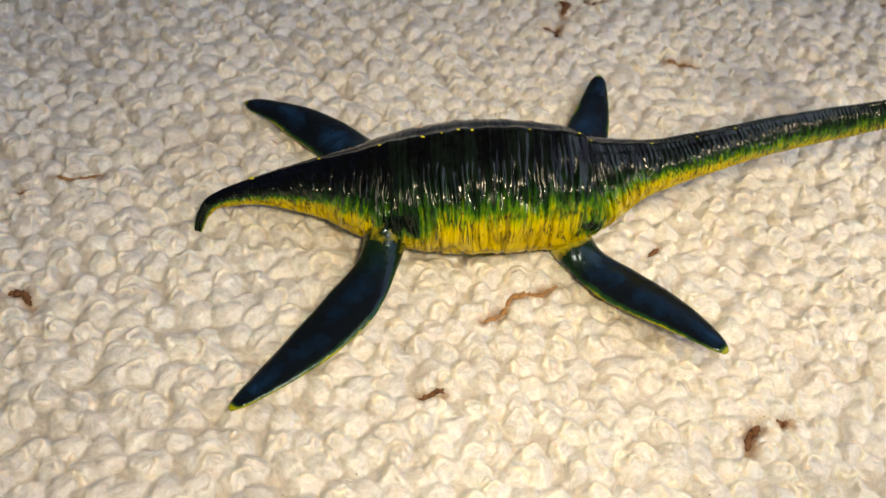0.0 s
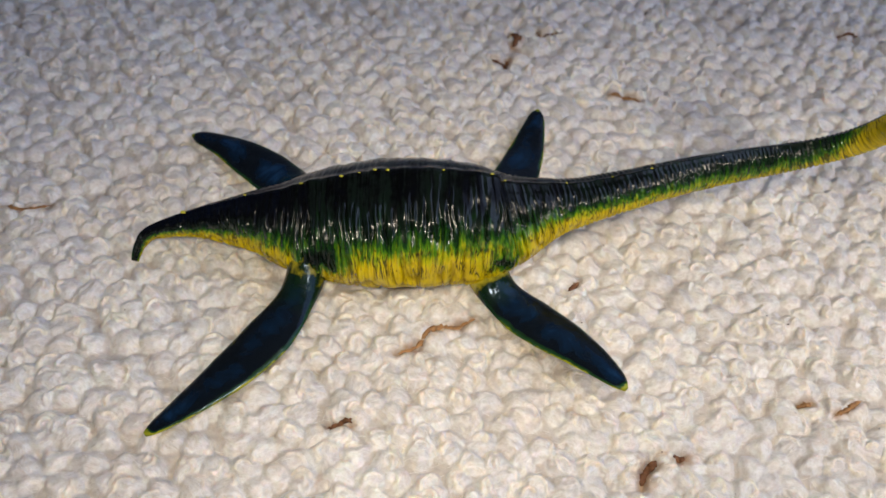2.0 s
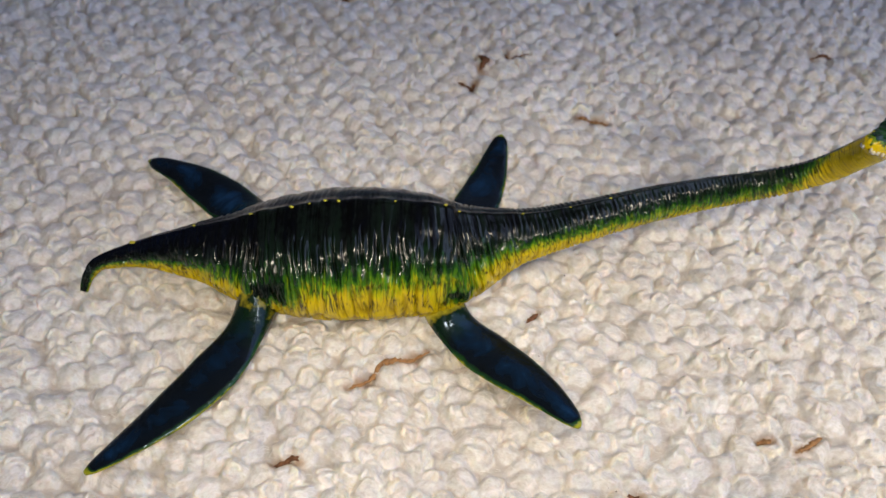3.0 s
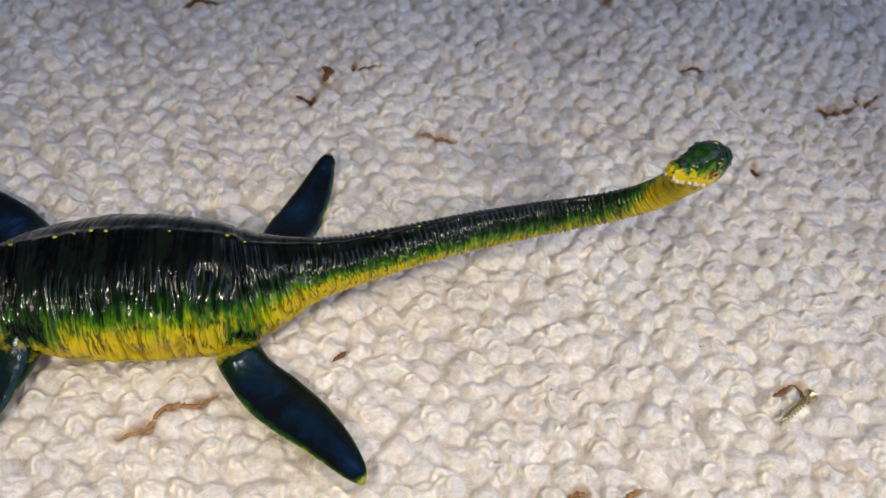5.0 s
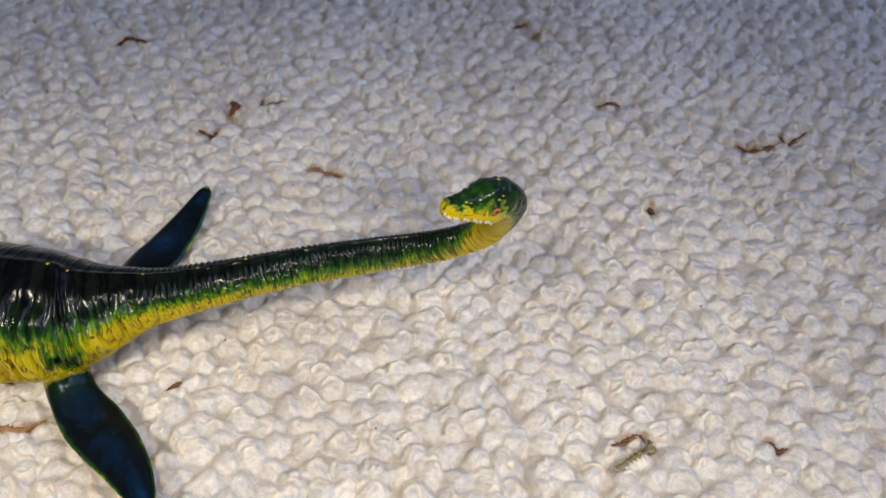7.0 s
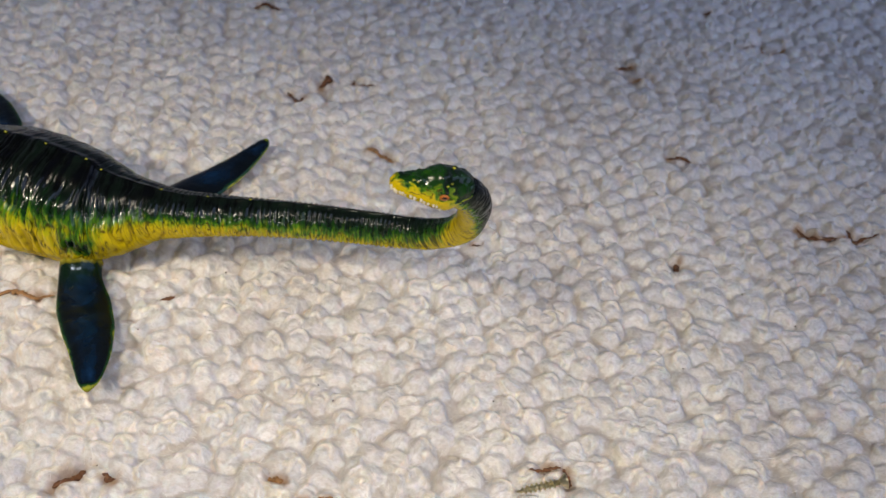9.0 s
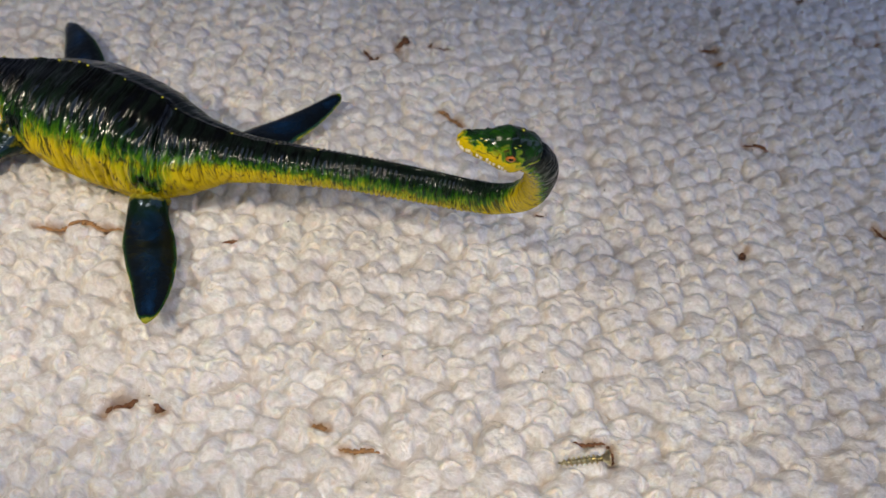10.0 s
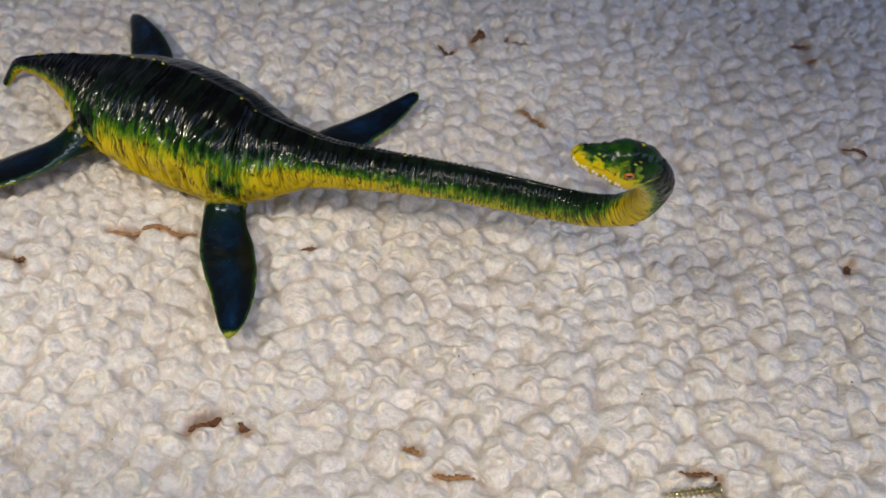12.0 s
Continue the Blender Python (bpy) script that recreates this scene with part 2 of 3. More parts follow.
def curve(rows, steps):
    """A smooth curve through rows of any width (Catmull-Rom)."""
    p = np.asarray(rows, dtype=float)
    p = np.vstack([2 * p[0] - p[1], p, 2 * p[-1] - p[-2]])
    u = np.linspace(0, 1, steps, endpoint=False)[:, None]
    out = []
    for i in range(1, len(p) - 2):
        a, b, c, d = p[i - 1:i + 3]
        out.append(0.5 * (2 * b + (c - a) * u + (2 * a - 5 * b + 4 * c - d) * u ** 2 + (3 * b - a - 3 * c + d) * u ** 3))
    return np.vstack(out + [p[-2][None]])


RNG = np.random.default_rng(7)
TABLE = RNG.random((256, 256))


def grain(x, y):
    """Smooth random values in 0 to 1 over a plane."""
    x, y = np.broadcast_arrays(x, y)
    i, j = np.floor(x).astype(int), np.floor(y).astype(int)
    u, v = x - i, y - j
    u, v = u * u * (3 - 2 * u), v * v * (3 - 2 * v)
    at = lambda a, b: TABLE[a % 256, b % 256]
    return (at(i, j) * (1 - u) + at(i + 1, j) * u) * (1 - v) + (at(i, j + 1) * (1 - u) + at(i + 1, j + 1) * u) * v


def unit(a):
    return a / np.linalg.norm(a, axis=-1, keepdims=True)


# ---- the room, out of view: added plain walls and ceiling, pale to bounce light, and one window that lets the daylight in ----
FLOOR = -0.0030
tagged(box("floor", (-2.4, -2.4, FLOOR - 0.06), (1.6, 1.7, FLOOR - 0.004), BACKING), "carpet underlay over the whole room", "floor", kind="structure")


def wall(name, low, high):
    return tagged(box(name, low, high, PLASTER), "plain pale painted wall", "wall", kind="structure")


wall("wall_south", (-2.5, -2.5, FLOOR - 0.06), (1.7, -2.4, 2.4))
wall("wall_north", (-2.5, 1.7, FLOOR - 0.06), (1.7, 1.8, 2.4))
wall("wall_west", (-2.5, -2.4, FLOOR - 0.06), (-2.4, 1.7, 2.4))
wall("wall_east_low", (1.6, -2.4, FLOOR - 0.06), (1.7, 1.7, 0.60))
wall("wall_east_high", (1.6, -2.4, 2.20), (1.7, 1.7, 2.4))
wall("wall_east_south", (1.6, -2.4, 0.60), (1.7, -1.15, 2.20))
wall("wall_east_north", (1.6, 1.35, 0.60), (1.7, 1.7, 2.20))
tagged(box("ceiling", (-2.5, -2.5, 2.4), (1.7, 1.8, 2.5), CEILING_PAINT), "plain painted ceiling", "ceiling", kind="structure")

# Window stands east and wide to keep its reflection off the toy's back.
window = tagged(new("window_1"), "wide white-framed window with daylight behind it", "window", kind="structure")
box("window_frame", (1.61, -1.15, 0.60), (1.67, -1.11, 2.20), WHITE_WOOD, window)
box("window_frame", (1.61, 1.31, 0.60), (1.67, 1.35, 2.20), WHITE_WOOD, window)
box("window_frame", (1.61, -1.11, 0.60), (1.67, 1.31, 0.63), WHITE_WOOD, window)
box("window_frame", (1.61, -1.11, 2.17), (1.67, 1.31, 2.20), WHITE_WOOD, window)
box("window_sill", (1.52, -1.16, 0.56), (1.598, 1.36, 0.595), WHITE_WOOD, window)


# ---- the carpet ----
carpet = tagged(new("carpet"), "cream-white looped wool berber carpet with brown dirt in its gaps", "carpet", kind="structure")
LOW, HIGH = (-0.205, -0.085), (0.400, 0.395)


def carpet_sheet(name, low, high):
    if name == "backing":
        return box(name, (*low, FLOOR - 0.0038), (*high, FLOOR - 0.0028), BACKING, carpet)
    return box(name, (*low, FLOOR - 0.003), (*high, FLOOR + 0.0005), FAR_WOOL, carpet)


carpet_sheet("backing", LOW, HIGH)
for a, b in (((-2.4, -2.4), (1.6, LOW[1])), ((-2.4, HIGH[1]), (1.6, 1.7)), ((-2.4, LOW[1]), (LOW[0], HIGH[1])), ((HIGH[0], LOW[1]), (1.6, HIGH[1]))):
    sheet = carpet_sheet("outer_pile", a, b)
    sheet.location.z = 0.0035

# Where bits of dirt lie in the gaps between the loops: dark or tan, and the run of each bit.
DIRT = [
    ("dark", [(0.0597, 0.1972), (0.0622, 0.1955), (0.0607, 0.1905)], 1.5),
    ("dark", [(0.0715, 0.2024), (0.0735, 0.1975), (0.0765, 0.2005), (0.0825, 0.2018)], 0.7),
    ("dark", [(0.0505, 0.1788), (0.0553, 0.1777), (0.0579, 0.1802)], 1.1),
    ("tan", [(0.1001, 0.1605), (0.1059, 0.1603), (0.1129, 0.1583)], 1.1),
    ("dark", [(0.2143, 0.2120), (0.2236, 0.2141), (0.2288, 0.2123)], 0.8),
    ("dark", [(0.2700, 0.1915), (0.2782, 0.1891), (0.2909, 0.1953), (0.3000, 0.2015)], 0.8),
    ("dark", [(0.2915, 0.1955), (0.2890, 0.2005)], 0.6),
    ("dark", [(0.2330, 0.1540), (0.2340, 0.1488)], 1.1),
    ("dark", [(-0.0056, -0.0007), (-0.0028, 0.0005), (0.0002, 0.0020), (0.0019, 0.0010)], 0.9),
    ("tan", [(0.0151, 0.0264), (0.0224, 0.0316), (0.0256, 0.0371), (0.0334, 0.0381), (0.0406, 0.0416)], 0.9),
    ("dark", [(0.0897, -0.0160), (0.0925, -0.0105), (0.0952, -0.0082)], 1.5),
    ("dark", [(0.1006, -0.0066), (0.1046, -0.0073)], 1.2),
    ("tan", [(-0.1273, 0.0827), (-0.1221, 0.0816), (-0.1118, 0.0835)], 0.9),
    ("dark", [(-0.1291, 0.0332), (-0.1245, 0.0334), (-0.1220, 0.0305)], 1.2),
    ("tan", [(-0.1369, 0.0749), (-0.1342, 0.0756)], 0.9),
    ("tan", [(0.1447, 0.0128), (0.1495, 0.0138)], 1.0),
    ("tan", [(0.1562, 0.0100), (0.1620, 0.0128), (0.1666, 0.0158)], 0.75),
    ("tan", [(0.2257, 0.3078), (0.2341, 0.3171), (0.2382, 0.3103), (0.2475, 0.3217)], 1.0),
    ("dark", [(0.1774, 0.2665), (0.1823, 0.2706)], 0.9),
    ("tan", [(0.1869, 0.2620), (0.1923, 0.2643)], 1.2),
    ("dark", [(0.1240, 0.2221), (0.1270, 0.2228)], 0.8),
    ("dark", [(0.1614, 0.1274), (0.1642, 0.1288)], 0.8),
    ("dark", [(0.2032, 0.3326), (0.2091, 0.3370)], 0.9),
    ("dark", [(-0.0047, 0.2347), (0.0007, 0.2387), (0.0107, 0.2373)], 1.2),
    ("dark", [(0.2615, 0.0544), (0.2644, 0.0517), (0.2672, 0.0529)], 0.8),
    ("dark", [(0.2136, 0.0480), (0.2175, 0.0508), (0.2220, 0.0530)], 0.6),
    ("dark", [(0.2224, 0.0531), (0.2247, 0.0516), (0.2258, 0.0492)], 0.9),
    ("dark", [(0.0741, 0.0560), (0.0775, 0.0590)], 0.8),
]


def pile_layout():
    """Places, sizes and turns of the yarn tufts."""
    rng = np.random.default_rng(3)
    dx, dy = 0.0088, 0.0069
    nx, ny = int((HIGH[0] - LOW[0]) / dx) + 1, int((HIGH[1] - LOW[1]) / dy) + 1
    gx, gy = np.meshgrid(np.arange(nx), np.arange(ny))
    xy = np.stack([LOW[0] + (gx + 0.5 * (gy % 2)) * dx, LOW[1] + gy * dy], -1).reshape(-1, 2)
    xy += rng.normal(0, 0.0013, xy.shape)
    # a slow drift bends the rows
    xy[:, 0] += 0.005 * (grain(xy[:, 0] * 18 + 7, xy[:, 1] * 18) - 0.5)
    xy[:, 1] += 0.005 * (grain(xy[:, 0] * 18, xy[:, 1] * 18 + 31) - 0.5)
    n = len(xy)
    yaw = 0.1 + 2.0 * (grain(xy[:, 0] * 40 + 3, xy[:, 1] * 40 + 9) - 0.5) + rng.normal(0, 0.45, n)
    return rng, xy, yaw, rng.uniform(0.0045, 0.0062, n), rng.uniform(0.0038, 0.0050, n), rng.normal(0.0010, 0.00032, n)


def carpet_pile():
    """The looped pile: low soft tufts that press against one another, most of them crowned by curled loops of plied yarn."""
    rng, xy, yaw, long, wide, top = pile_layout()
    gx = np.arange(LOW[0], HIGH[0], 0.00050)
    gy = np.concatenate([np.arange(LOW[1], 0.20, 0.00047), np.arange(0.20, HIGH[1], 0.00072)])
    mx, my = np.meshgrid(gx, gy)
    size = mx.shape
    total, best = np.zeros(size), np.full(size, -1.0)
    tones, yarn_u, yarn_v, turns = np.zeros(size), np.zeros(size), np.zeros(size), np.zeros(size)
    soft = 0.00026
    # the yarn wanders, so no tuft has a round outline
    bent_x = 0.0011 * (grain(mx * 260 + 4, my * 260 + 19) - 0.5) + 0.0009 * (grain(mx * 620 + 80, my * 620) - 0.5)
    bent_y = 0.0011 * (grain(mx * 260 + 140, my * 260 + 61) - 0.5) + 0.0009 * (grain(mx * 620 + 33, my * 620 + 90) - 0.5)

    def window(x, y, reach):
        a, b = np.searchsorted(gx, (x - reach, x + reach))
        c, d = np.searchsorted(gy, (y - reach, y + reach))
        return slice(c, d), slice(a, b)

    def lay(w, h, *values):
        total[w] += np.exp((h + 0.003) / soft)
        first = h > best[w]
        for grid, value in zip((best, tones, yarn_u, yarn_v, turns), (h, *values)):
            grid[w] = np.where(first, value, grid[w])

    for k in range(len(xy)):
        w = window(*xy[k], 0.0096)
        x, y = mx[w] - xy[k, 0] + bent_x[w], my[w] - xy[k, 1] + bent_y[w]
        if not x.size:
            continue
        u, v = x * math.cos(yaw[k]) + y * math.sin(yaw[k]), -x * math.sin(yaw[k]) + y * math.cos(yaw[k])
        v = v + rng.normal(0, 70) * u * u
        r2 = (u / long[k]) ** 2 + (v / wide[k]) ** 2
        lobes = 0.0004 * rng.random() * np.cos(v * math.pi / rng.uniform(0.0018, 0.0030) + rng.uniform(0, 6))
        h = top[k] - 0.0034 * r2 ** 1.5 + lobes + rng.normal(0, 0.04) * u + rng.normal(0, 0.04) * v
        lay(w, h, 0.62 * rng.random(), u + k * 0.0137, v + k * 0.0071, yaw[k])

    under = -0.0026 + 0.0016 * (grain(mx * 330, my * 330 + 77) - 0.5) + 0.0022 * (grain(mx * 160 + 12, my * 160) - 0.5)
    z = soft * np.log(total + np.exp((under + 0.003) / soft)) - 0.003

    # wool is soft: no sharp creases where tufts meet
    for _ in range(1):
        z[1:-1] = 0.5 * z[1:-1] + 0.25 * (z[:-2] + z[2:])
        z[:, 1:-1] = 0.5 * z[:, 1:-1] + 0.25 * (z[:, :-2] + z[:, 2:])
    bare_gap_shade = np.clip((under - best + 0.0002) / 0.0006, 0, 1)

    # curled loops of yarn on the tufts: arcs with a round section whose ends tuck in
    curly = grain(xy[:, 0] * 30 + 60, xy[:, 1] * 30 + 5) + rng.normal(0, 0.22, len(xy))
    swell = np.zeros(size)
    for k in range(len(xy)):
        count = rng.integers(1, 4) if curly[k] > 0.5 else rng.integers(0, 2)
        face = rng.normal(1.6, 1.0)
        for m in range(count):
            r0, fat = rng.uniform(0.45, 0.85) * wide[k] - 0.0003 * m, rng.uniform(0.0007, 0.0011)
            span, way = rng.uniform(0.6, 1.4), face + rng.normal(0, 0.7)
            px, py = xy[k] + rng.normal(0, 0.0009, 2)
            w = window(px, py, r0 + 1.6 * fat)
            x, y = mx[w] - px + 0.6 * bent_x[w], my[w] - py + 0.6 * bent_y[w]
            if not x.size:
                continue
            turn = (np.arctan2(y, x) - way + math.pi) % (2 * math.pi) - math.pi
            run = np.clip(turn, -span, span)
            far = np.hypot(x - r0 * np.cos(way + run), y - r0 * np.sin(way + run)) / fat
            rise = rng.uniform(0.0007, 0.0013) * np.sqrt(np.clip(1 - far ** 2, 0, 1)) * (1 - 0.6 * np.abs(run / span) ** 3)
            rise = rise - 0.00018 * np.exp(-((far - 1.15) / 0.3) ** 2)
            first = np.abs(rise) > np.abs(swell[w])
            on_top = first & (far < 1)
            swell[w] = np.where(first, rise, swell[w])
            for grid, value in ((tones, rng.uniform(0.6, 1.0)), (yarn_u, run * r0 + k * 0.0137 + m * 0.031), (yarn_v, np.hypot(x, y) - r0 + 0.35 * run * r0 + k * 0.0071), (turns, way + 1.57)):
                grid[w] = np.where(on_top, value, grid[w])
    z += swell
    z += 0.00032 * (grain(mx * 700, my * 700) - 0.5) + 0.0005 * (grain(mx * 300 + 50, my * 300) - 0.5) + 0.0006 * (grain(mx * 45, my * 45) - 0.5)
    z = 0.92 * z + 0.0001
    # gaps that hold the dirt, and the brown that has rubbed off round it
    dirt = np.full(mx.shape, 9.0)
    for kind, line, width in DIRT:
        for p, q in zip(line[:-1], line[1:]):
            a, b = np.searchsorted(gx, (min(p[0], q[0]) - 0.006, max(p[0], q[0]) + 0.006))
            c, d = np.searchsorted(gy, (min(p[1], q[1]) - 0.006, max(p[1], q[1]) + 0.006))
            part = np.stack([mx[c:d, a:b], my[c:d, a:b]], -1)
            p2, q2 = np.array(p), np.array(q)
            u = np.clip((part - p2) @ (q2 - p2) / ((q2 - p2) @ (q2 - p2)), 0, 1)
            far = np.linalg.norm(part - p2 - u[..., None] * (q2 - p2), axis=-1) / max(width, 0.7)
            dirt[c:d, a:b] = np.minimum(dirt[c:d, a:b], far)
    gap = np.exp(-(dirt / 0.0013) ** 2)
    z -= 0.0017 * gap * (0.6 + 0.8 * grain(mx * 300 + 8, my * 300))
    z = np.maximum(z, -0.0054)
    brown_tint = np.exp(-(dirt / 0.0022) ** 2) * np.clip(grain(mx * 380, my * 380 + 5) * 2.2 - 0.5, 0, 1)
    # faint brown smudges here and there, a few of them broad
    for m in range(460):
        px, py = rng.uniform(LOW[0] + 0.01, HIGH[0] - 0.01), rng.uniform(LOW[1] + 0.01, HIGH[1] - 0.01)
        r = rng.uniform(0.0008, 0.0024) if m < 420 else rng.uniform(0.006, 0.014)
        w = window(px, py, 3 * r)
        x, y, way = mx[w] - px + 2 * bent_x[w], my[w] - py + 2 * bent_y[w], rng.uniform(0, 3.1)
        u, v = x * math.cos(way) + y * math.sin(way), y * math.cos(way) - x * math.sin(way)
        brown_tint[w] = np.maximum(brown_tint[w], (rng.uniform(0.12, 0.45) if m < 420 else rng.uniform(0.06, 0.16)) * np.exp(-(u / r) ** 2 - (v / (0.45 * r)) ** 2))
    verts = np.stack([mx, my, z], -1).reshape(-1, 3)
    index = np.arange(mx.size).reshape(mx.shape)
    quads = np.stack([index[:-1, :-1], index[:-1, 1:], index[1:, 1:], index[1:, :-1]], -1).reshape(-1, 4)
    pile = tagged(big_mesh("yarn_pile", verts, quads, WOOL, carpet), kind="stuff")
    for key, value in (("tone", tones), ("brown_tint", brown_tint), ("bare_gap_shade", bare_gap_shade), ("yarn_u", yarn_u), ("yarn_v", yarn_v)):
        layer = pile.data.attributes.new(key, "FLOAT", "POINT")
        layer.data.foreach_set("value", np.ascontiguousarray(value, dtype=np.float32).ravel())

    # loose fibres that lift off the yarn
    n, rings, segs = 14000, 5, 3
    at = np.stack([rng.uniform(LOW[0] + 0.03, HIGH[0] - 0.03, n), rng.uniform(LOW[1] + 0.015, HIGH[1] - 0.015, n)], -1)
    j0, i0 = np.searchsorted(gy, at[:, 1]), np.searchsorted(gx, at[:, 0])
    way = turns[j0, i0] + rng.normal(0, 0.5, n)
    w = np.linspace(-0.5, 0.5, rings)[None]
    reach_ = rng.uniform(0.0018, 0.0050, n)[:, None] * w
    bend = rng.normal(0, 130, n)[:, None] * reach_ ** 2
    fx = at[:, 0:1] + reach_ * np.cos(way)[:, None] - bend * np.sin(way)[:, None]
    fy = at[:, 1:2] + reach_ * np.sin(way)[:, None] + bend * np.cos(way)[:, None]
    fi, fj = np.clip(np.searchsorted(gx, fx), 0, len(gx) - 1), np.clip(np.searchsorted(gy, fy), 0, len(gy) - 1)
    lift = rng.uniform(-0.00005, 0.00030, n)[:, None] * (1 - 4 * w * w) + 0.00004
    fz = z[fj, fi] * 0.7 + z[fj, fi].mean(1, keepdims=True) * 0.3 + lift
    mid = np.stack([fx, fy, fz], -1)
    t = unit(np.gradient(mid, axis=1))
    side = unit(np.cross(t, (0, 0, 1.0)))
    up = np.cross(side, t)
    th = np.linspace(0, 2 * math.pi, segs, endpoint=False)
    size = rng.uniform(0.00005, 0.00012, n)[:, None] * (1.1 - 1.6 * np.abs(w))
    tube = mid[:, :, None] + side[:, :, None] * (size[:, :, None] * np.cos(th))[..., None] + up[:, :, None] * (size[:, :, None] * np.sin(th))[..., None]
    i, j = np.meshgrid(np.arange(rings - 1), np.arange(segs), indexing="ij")
    a, b = i * segs + j, i * segs + (j + 1) % segs
    quad = np.stack([a, a + segs, b + segs, b], -1).reshape(-1, 4)
    quads = (quad[None] + (np.arange(n) * rings * segs)[:, None, None]).reshape(-1, 4)
    tagged(big_mesh("loose_fibres", tube.reshape(-1, 3), quads, FIBRE, carpet), kind="stuff")

    def height(x, y):
        return z[np.searchsorted(gy, y), np.searchsorted(gx, x)]

    return height


pile_height = carpet_pile()


# ---- bits of dirt ----
CRUMB_VERTS, CRUMB_FACES = [], []


def dirt_bit(kind, line, width, seed):
    """A crumbly strand that lies along a gap of the carpet."""
    rng = np.random.default_rng(seed)
    path = curve([(x, y, 0.0) for x, y in line], 10)
    path[:, :2] += rng.normal(0, 0.00022, path[:, :2].shape)
    ground = np.pad(pile_height(path[:, 0], path[:, 1]), 3, mode="edge")
    path[:, 2] = np.convolve(ground, np.ones(7) / 7, "valid") + 0.0004 + 0.00035 * width + rng.normal(0, 0.00015, len(path))
    t = unit(np.gradient(path, axis=0))
    side = unit(np.cross((0, 0, 1.0), t))
    up = np.cross(t, side)
    segs = 8
    th = np.linspace(0, 2 * math.pi, segs, endpoint=False)
    u = np.linspace(0, 1, len(path))
    r = 0.0009 * width * (0.25 + np.sin(math.pi * u) ** 0.5) * rng.uniform(0.45, 1.25, len(path))
    rough = rng.uniform(0.75, 1.25, (len(path), segs))
    verts = path[:, None] + side[:, None] * (r[:, None] * np.cos(th) * rough)[..., None] + up[:, None] * (0.6 * r[:, None] * np.sin(th) * rough)[..., None]
    label = "dark brown crumbly dirt caught between carpet loops" if kind == "dark" else "orange-brown dry plant shred between carpet loops"
    # crumbs broken off along its run
    for _ in range(3):
        spot = path[rng.integers(len(path))] + np.append(rng.normal(0, 0.0011 + 0.0004 * width, 2), 0)
        spot[2] = pile_height(spot[0], spot[1]) + 0.0001
        size, base = rng.uniform(0.00012, 0.00032), len(CRUMB_VERTS)
        CRUMB_VERTS.extend(spot + np.array(d) * size * rng.uniform(0.5, 1.5) for d in ((1, 0, 0), (-1, 0, 0), (0, 1, 0), (0, -1, 0), (0, 0, 1), (0, 0, -1)))
        CRUMB_FACES.extend((base + p, base + q, base + o) for p in (0, 1) for q in (2, 3) for o in (4, 5))
    ob = mesh_object("dirt_strand", verts.reshape(-1, 3), tube_faces(len(path), segs), DARK_BIT if kind == "dark" else TAN_BIT)
    return tagged(ob, label, "dirt", "dirt on the carpet")


for k, (kind, line, width) in enumerate(DIRT):
    dirt_bit(kind, line, width, 100 + k)
tagged(mesh_object("dirt_crumbs", CRUMB_VERTS, CRUMB_FACES, DARK_BIT), "tiny brown crumbs of dirt strewn over the carpet", "dirt", kind="stuff")


def specks():
    """Fine dust grains strewn over the loops."""
    rng = np.random.default_rng(12)
    verts, faces = [], []
    for _ in range(170):
        x, y = rng.uniform(-0.17, 0.36), rng.uniform(-0.06, 0.35)
        c = np.array([x, y, pile_height(x, y) + 0.0001])
        r = rng.uniform(0.00015, 0.00042)
        base = len(verts)
        for d in ((1, 0, 0), (-1, 0, 0), (0, 1, 0), (0, -1, 0), (0, 0, 1), (0, 0, -1)):
            verts.append(c + np.array(d) * r * rng.uniform(0.5, 1.4))
        for a in (0, 1):
            for b in (2, 3):
                for e in (4, 5):
                    faces.append((base + a, base + b, base + e))
    return tagged(mesh_object("dust_specks", verts, faces, SPECK), "fine grey-brown dust grains on the carpet", "dust", kind="stuff")


specks()


# ---- the toy: a long-necked sea reptile with four flippers, ----
# Stations in millimetres: centre x, y, z, half width, half height.
TRUNK = [
    (-75.9, 59.6, 0.6, 0.9, 1.0), (-75.2, 61.6, 2.9, 1.5, 1.4), (-73.8, 63.6, 5.6, 2.1, 1.8), (-69.1, 65.5, 9.7, 2.8, 2.6), (-55.3, 67.2, 13.2, 5.0, 4.8),
    (-35.4, 67.0, 15.7, 10.2, 10.3), (-17.9, 67.0, 16.0, 19.0, 14.9), (0.8, 67.1, 18.3, 23.8, 17.9), (18.5, 67.1, 20.0, 24.0, 19.6),
    (39.0, 67.4, 20.3, 20.8, 19.0), (50.0, 69.6, 20.4, 17.2, 15.3), (63.8, 72.4, 23.3, 11.2, 10.2), (76.0, 74.9, 25.2, 8.6, 7.4),
]
NECK = [
    (94.2, 80.2, 27.2, 7.0, 6.3), (114.5, 87.4, 27.6, 5.8, 6.1), (135.3, 94.2, 27.2, 4.8, 6.0), (150.5, 96.9, 29.0, 4.5, 5.5),
    (161.0, 95.8, 34.2, 4.5, 4.8), (170.2, 92.5, 43.2, 4.5, 4.5), (175.0, 87.8, 54.5, 4.6, 4.5), (177.2, 82.4, 65.0, 4.8, 4.6),
    (176.6, 78.2, 71.5, 4.8, 4.6), (174.3, 74.5, 75.6, 4.8, 4.7),
]


BASE = np.array((0.020, 0.067, 0.0))


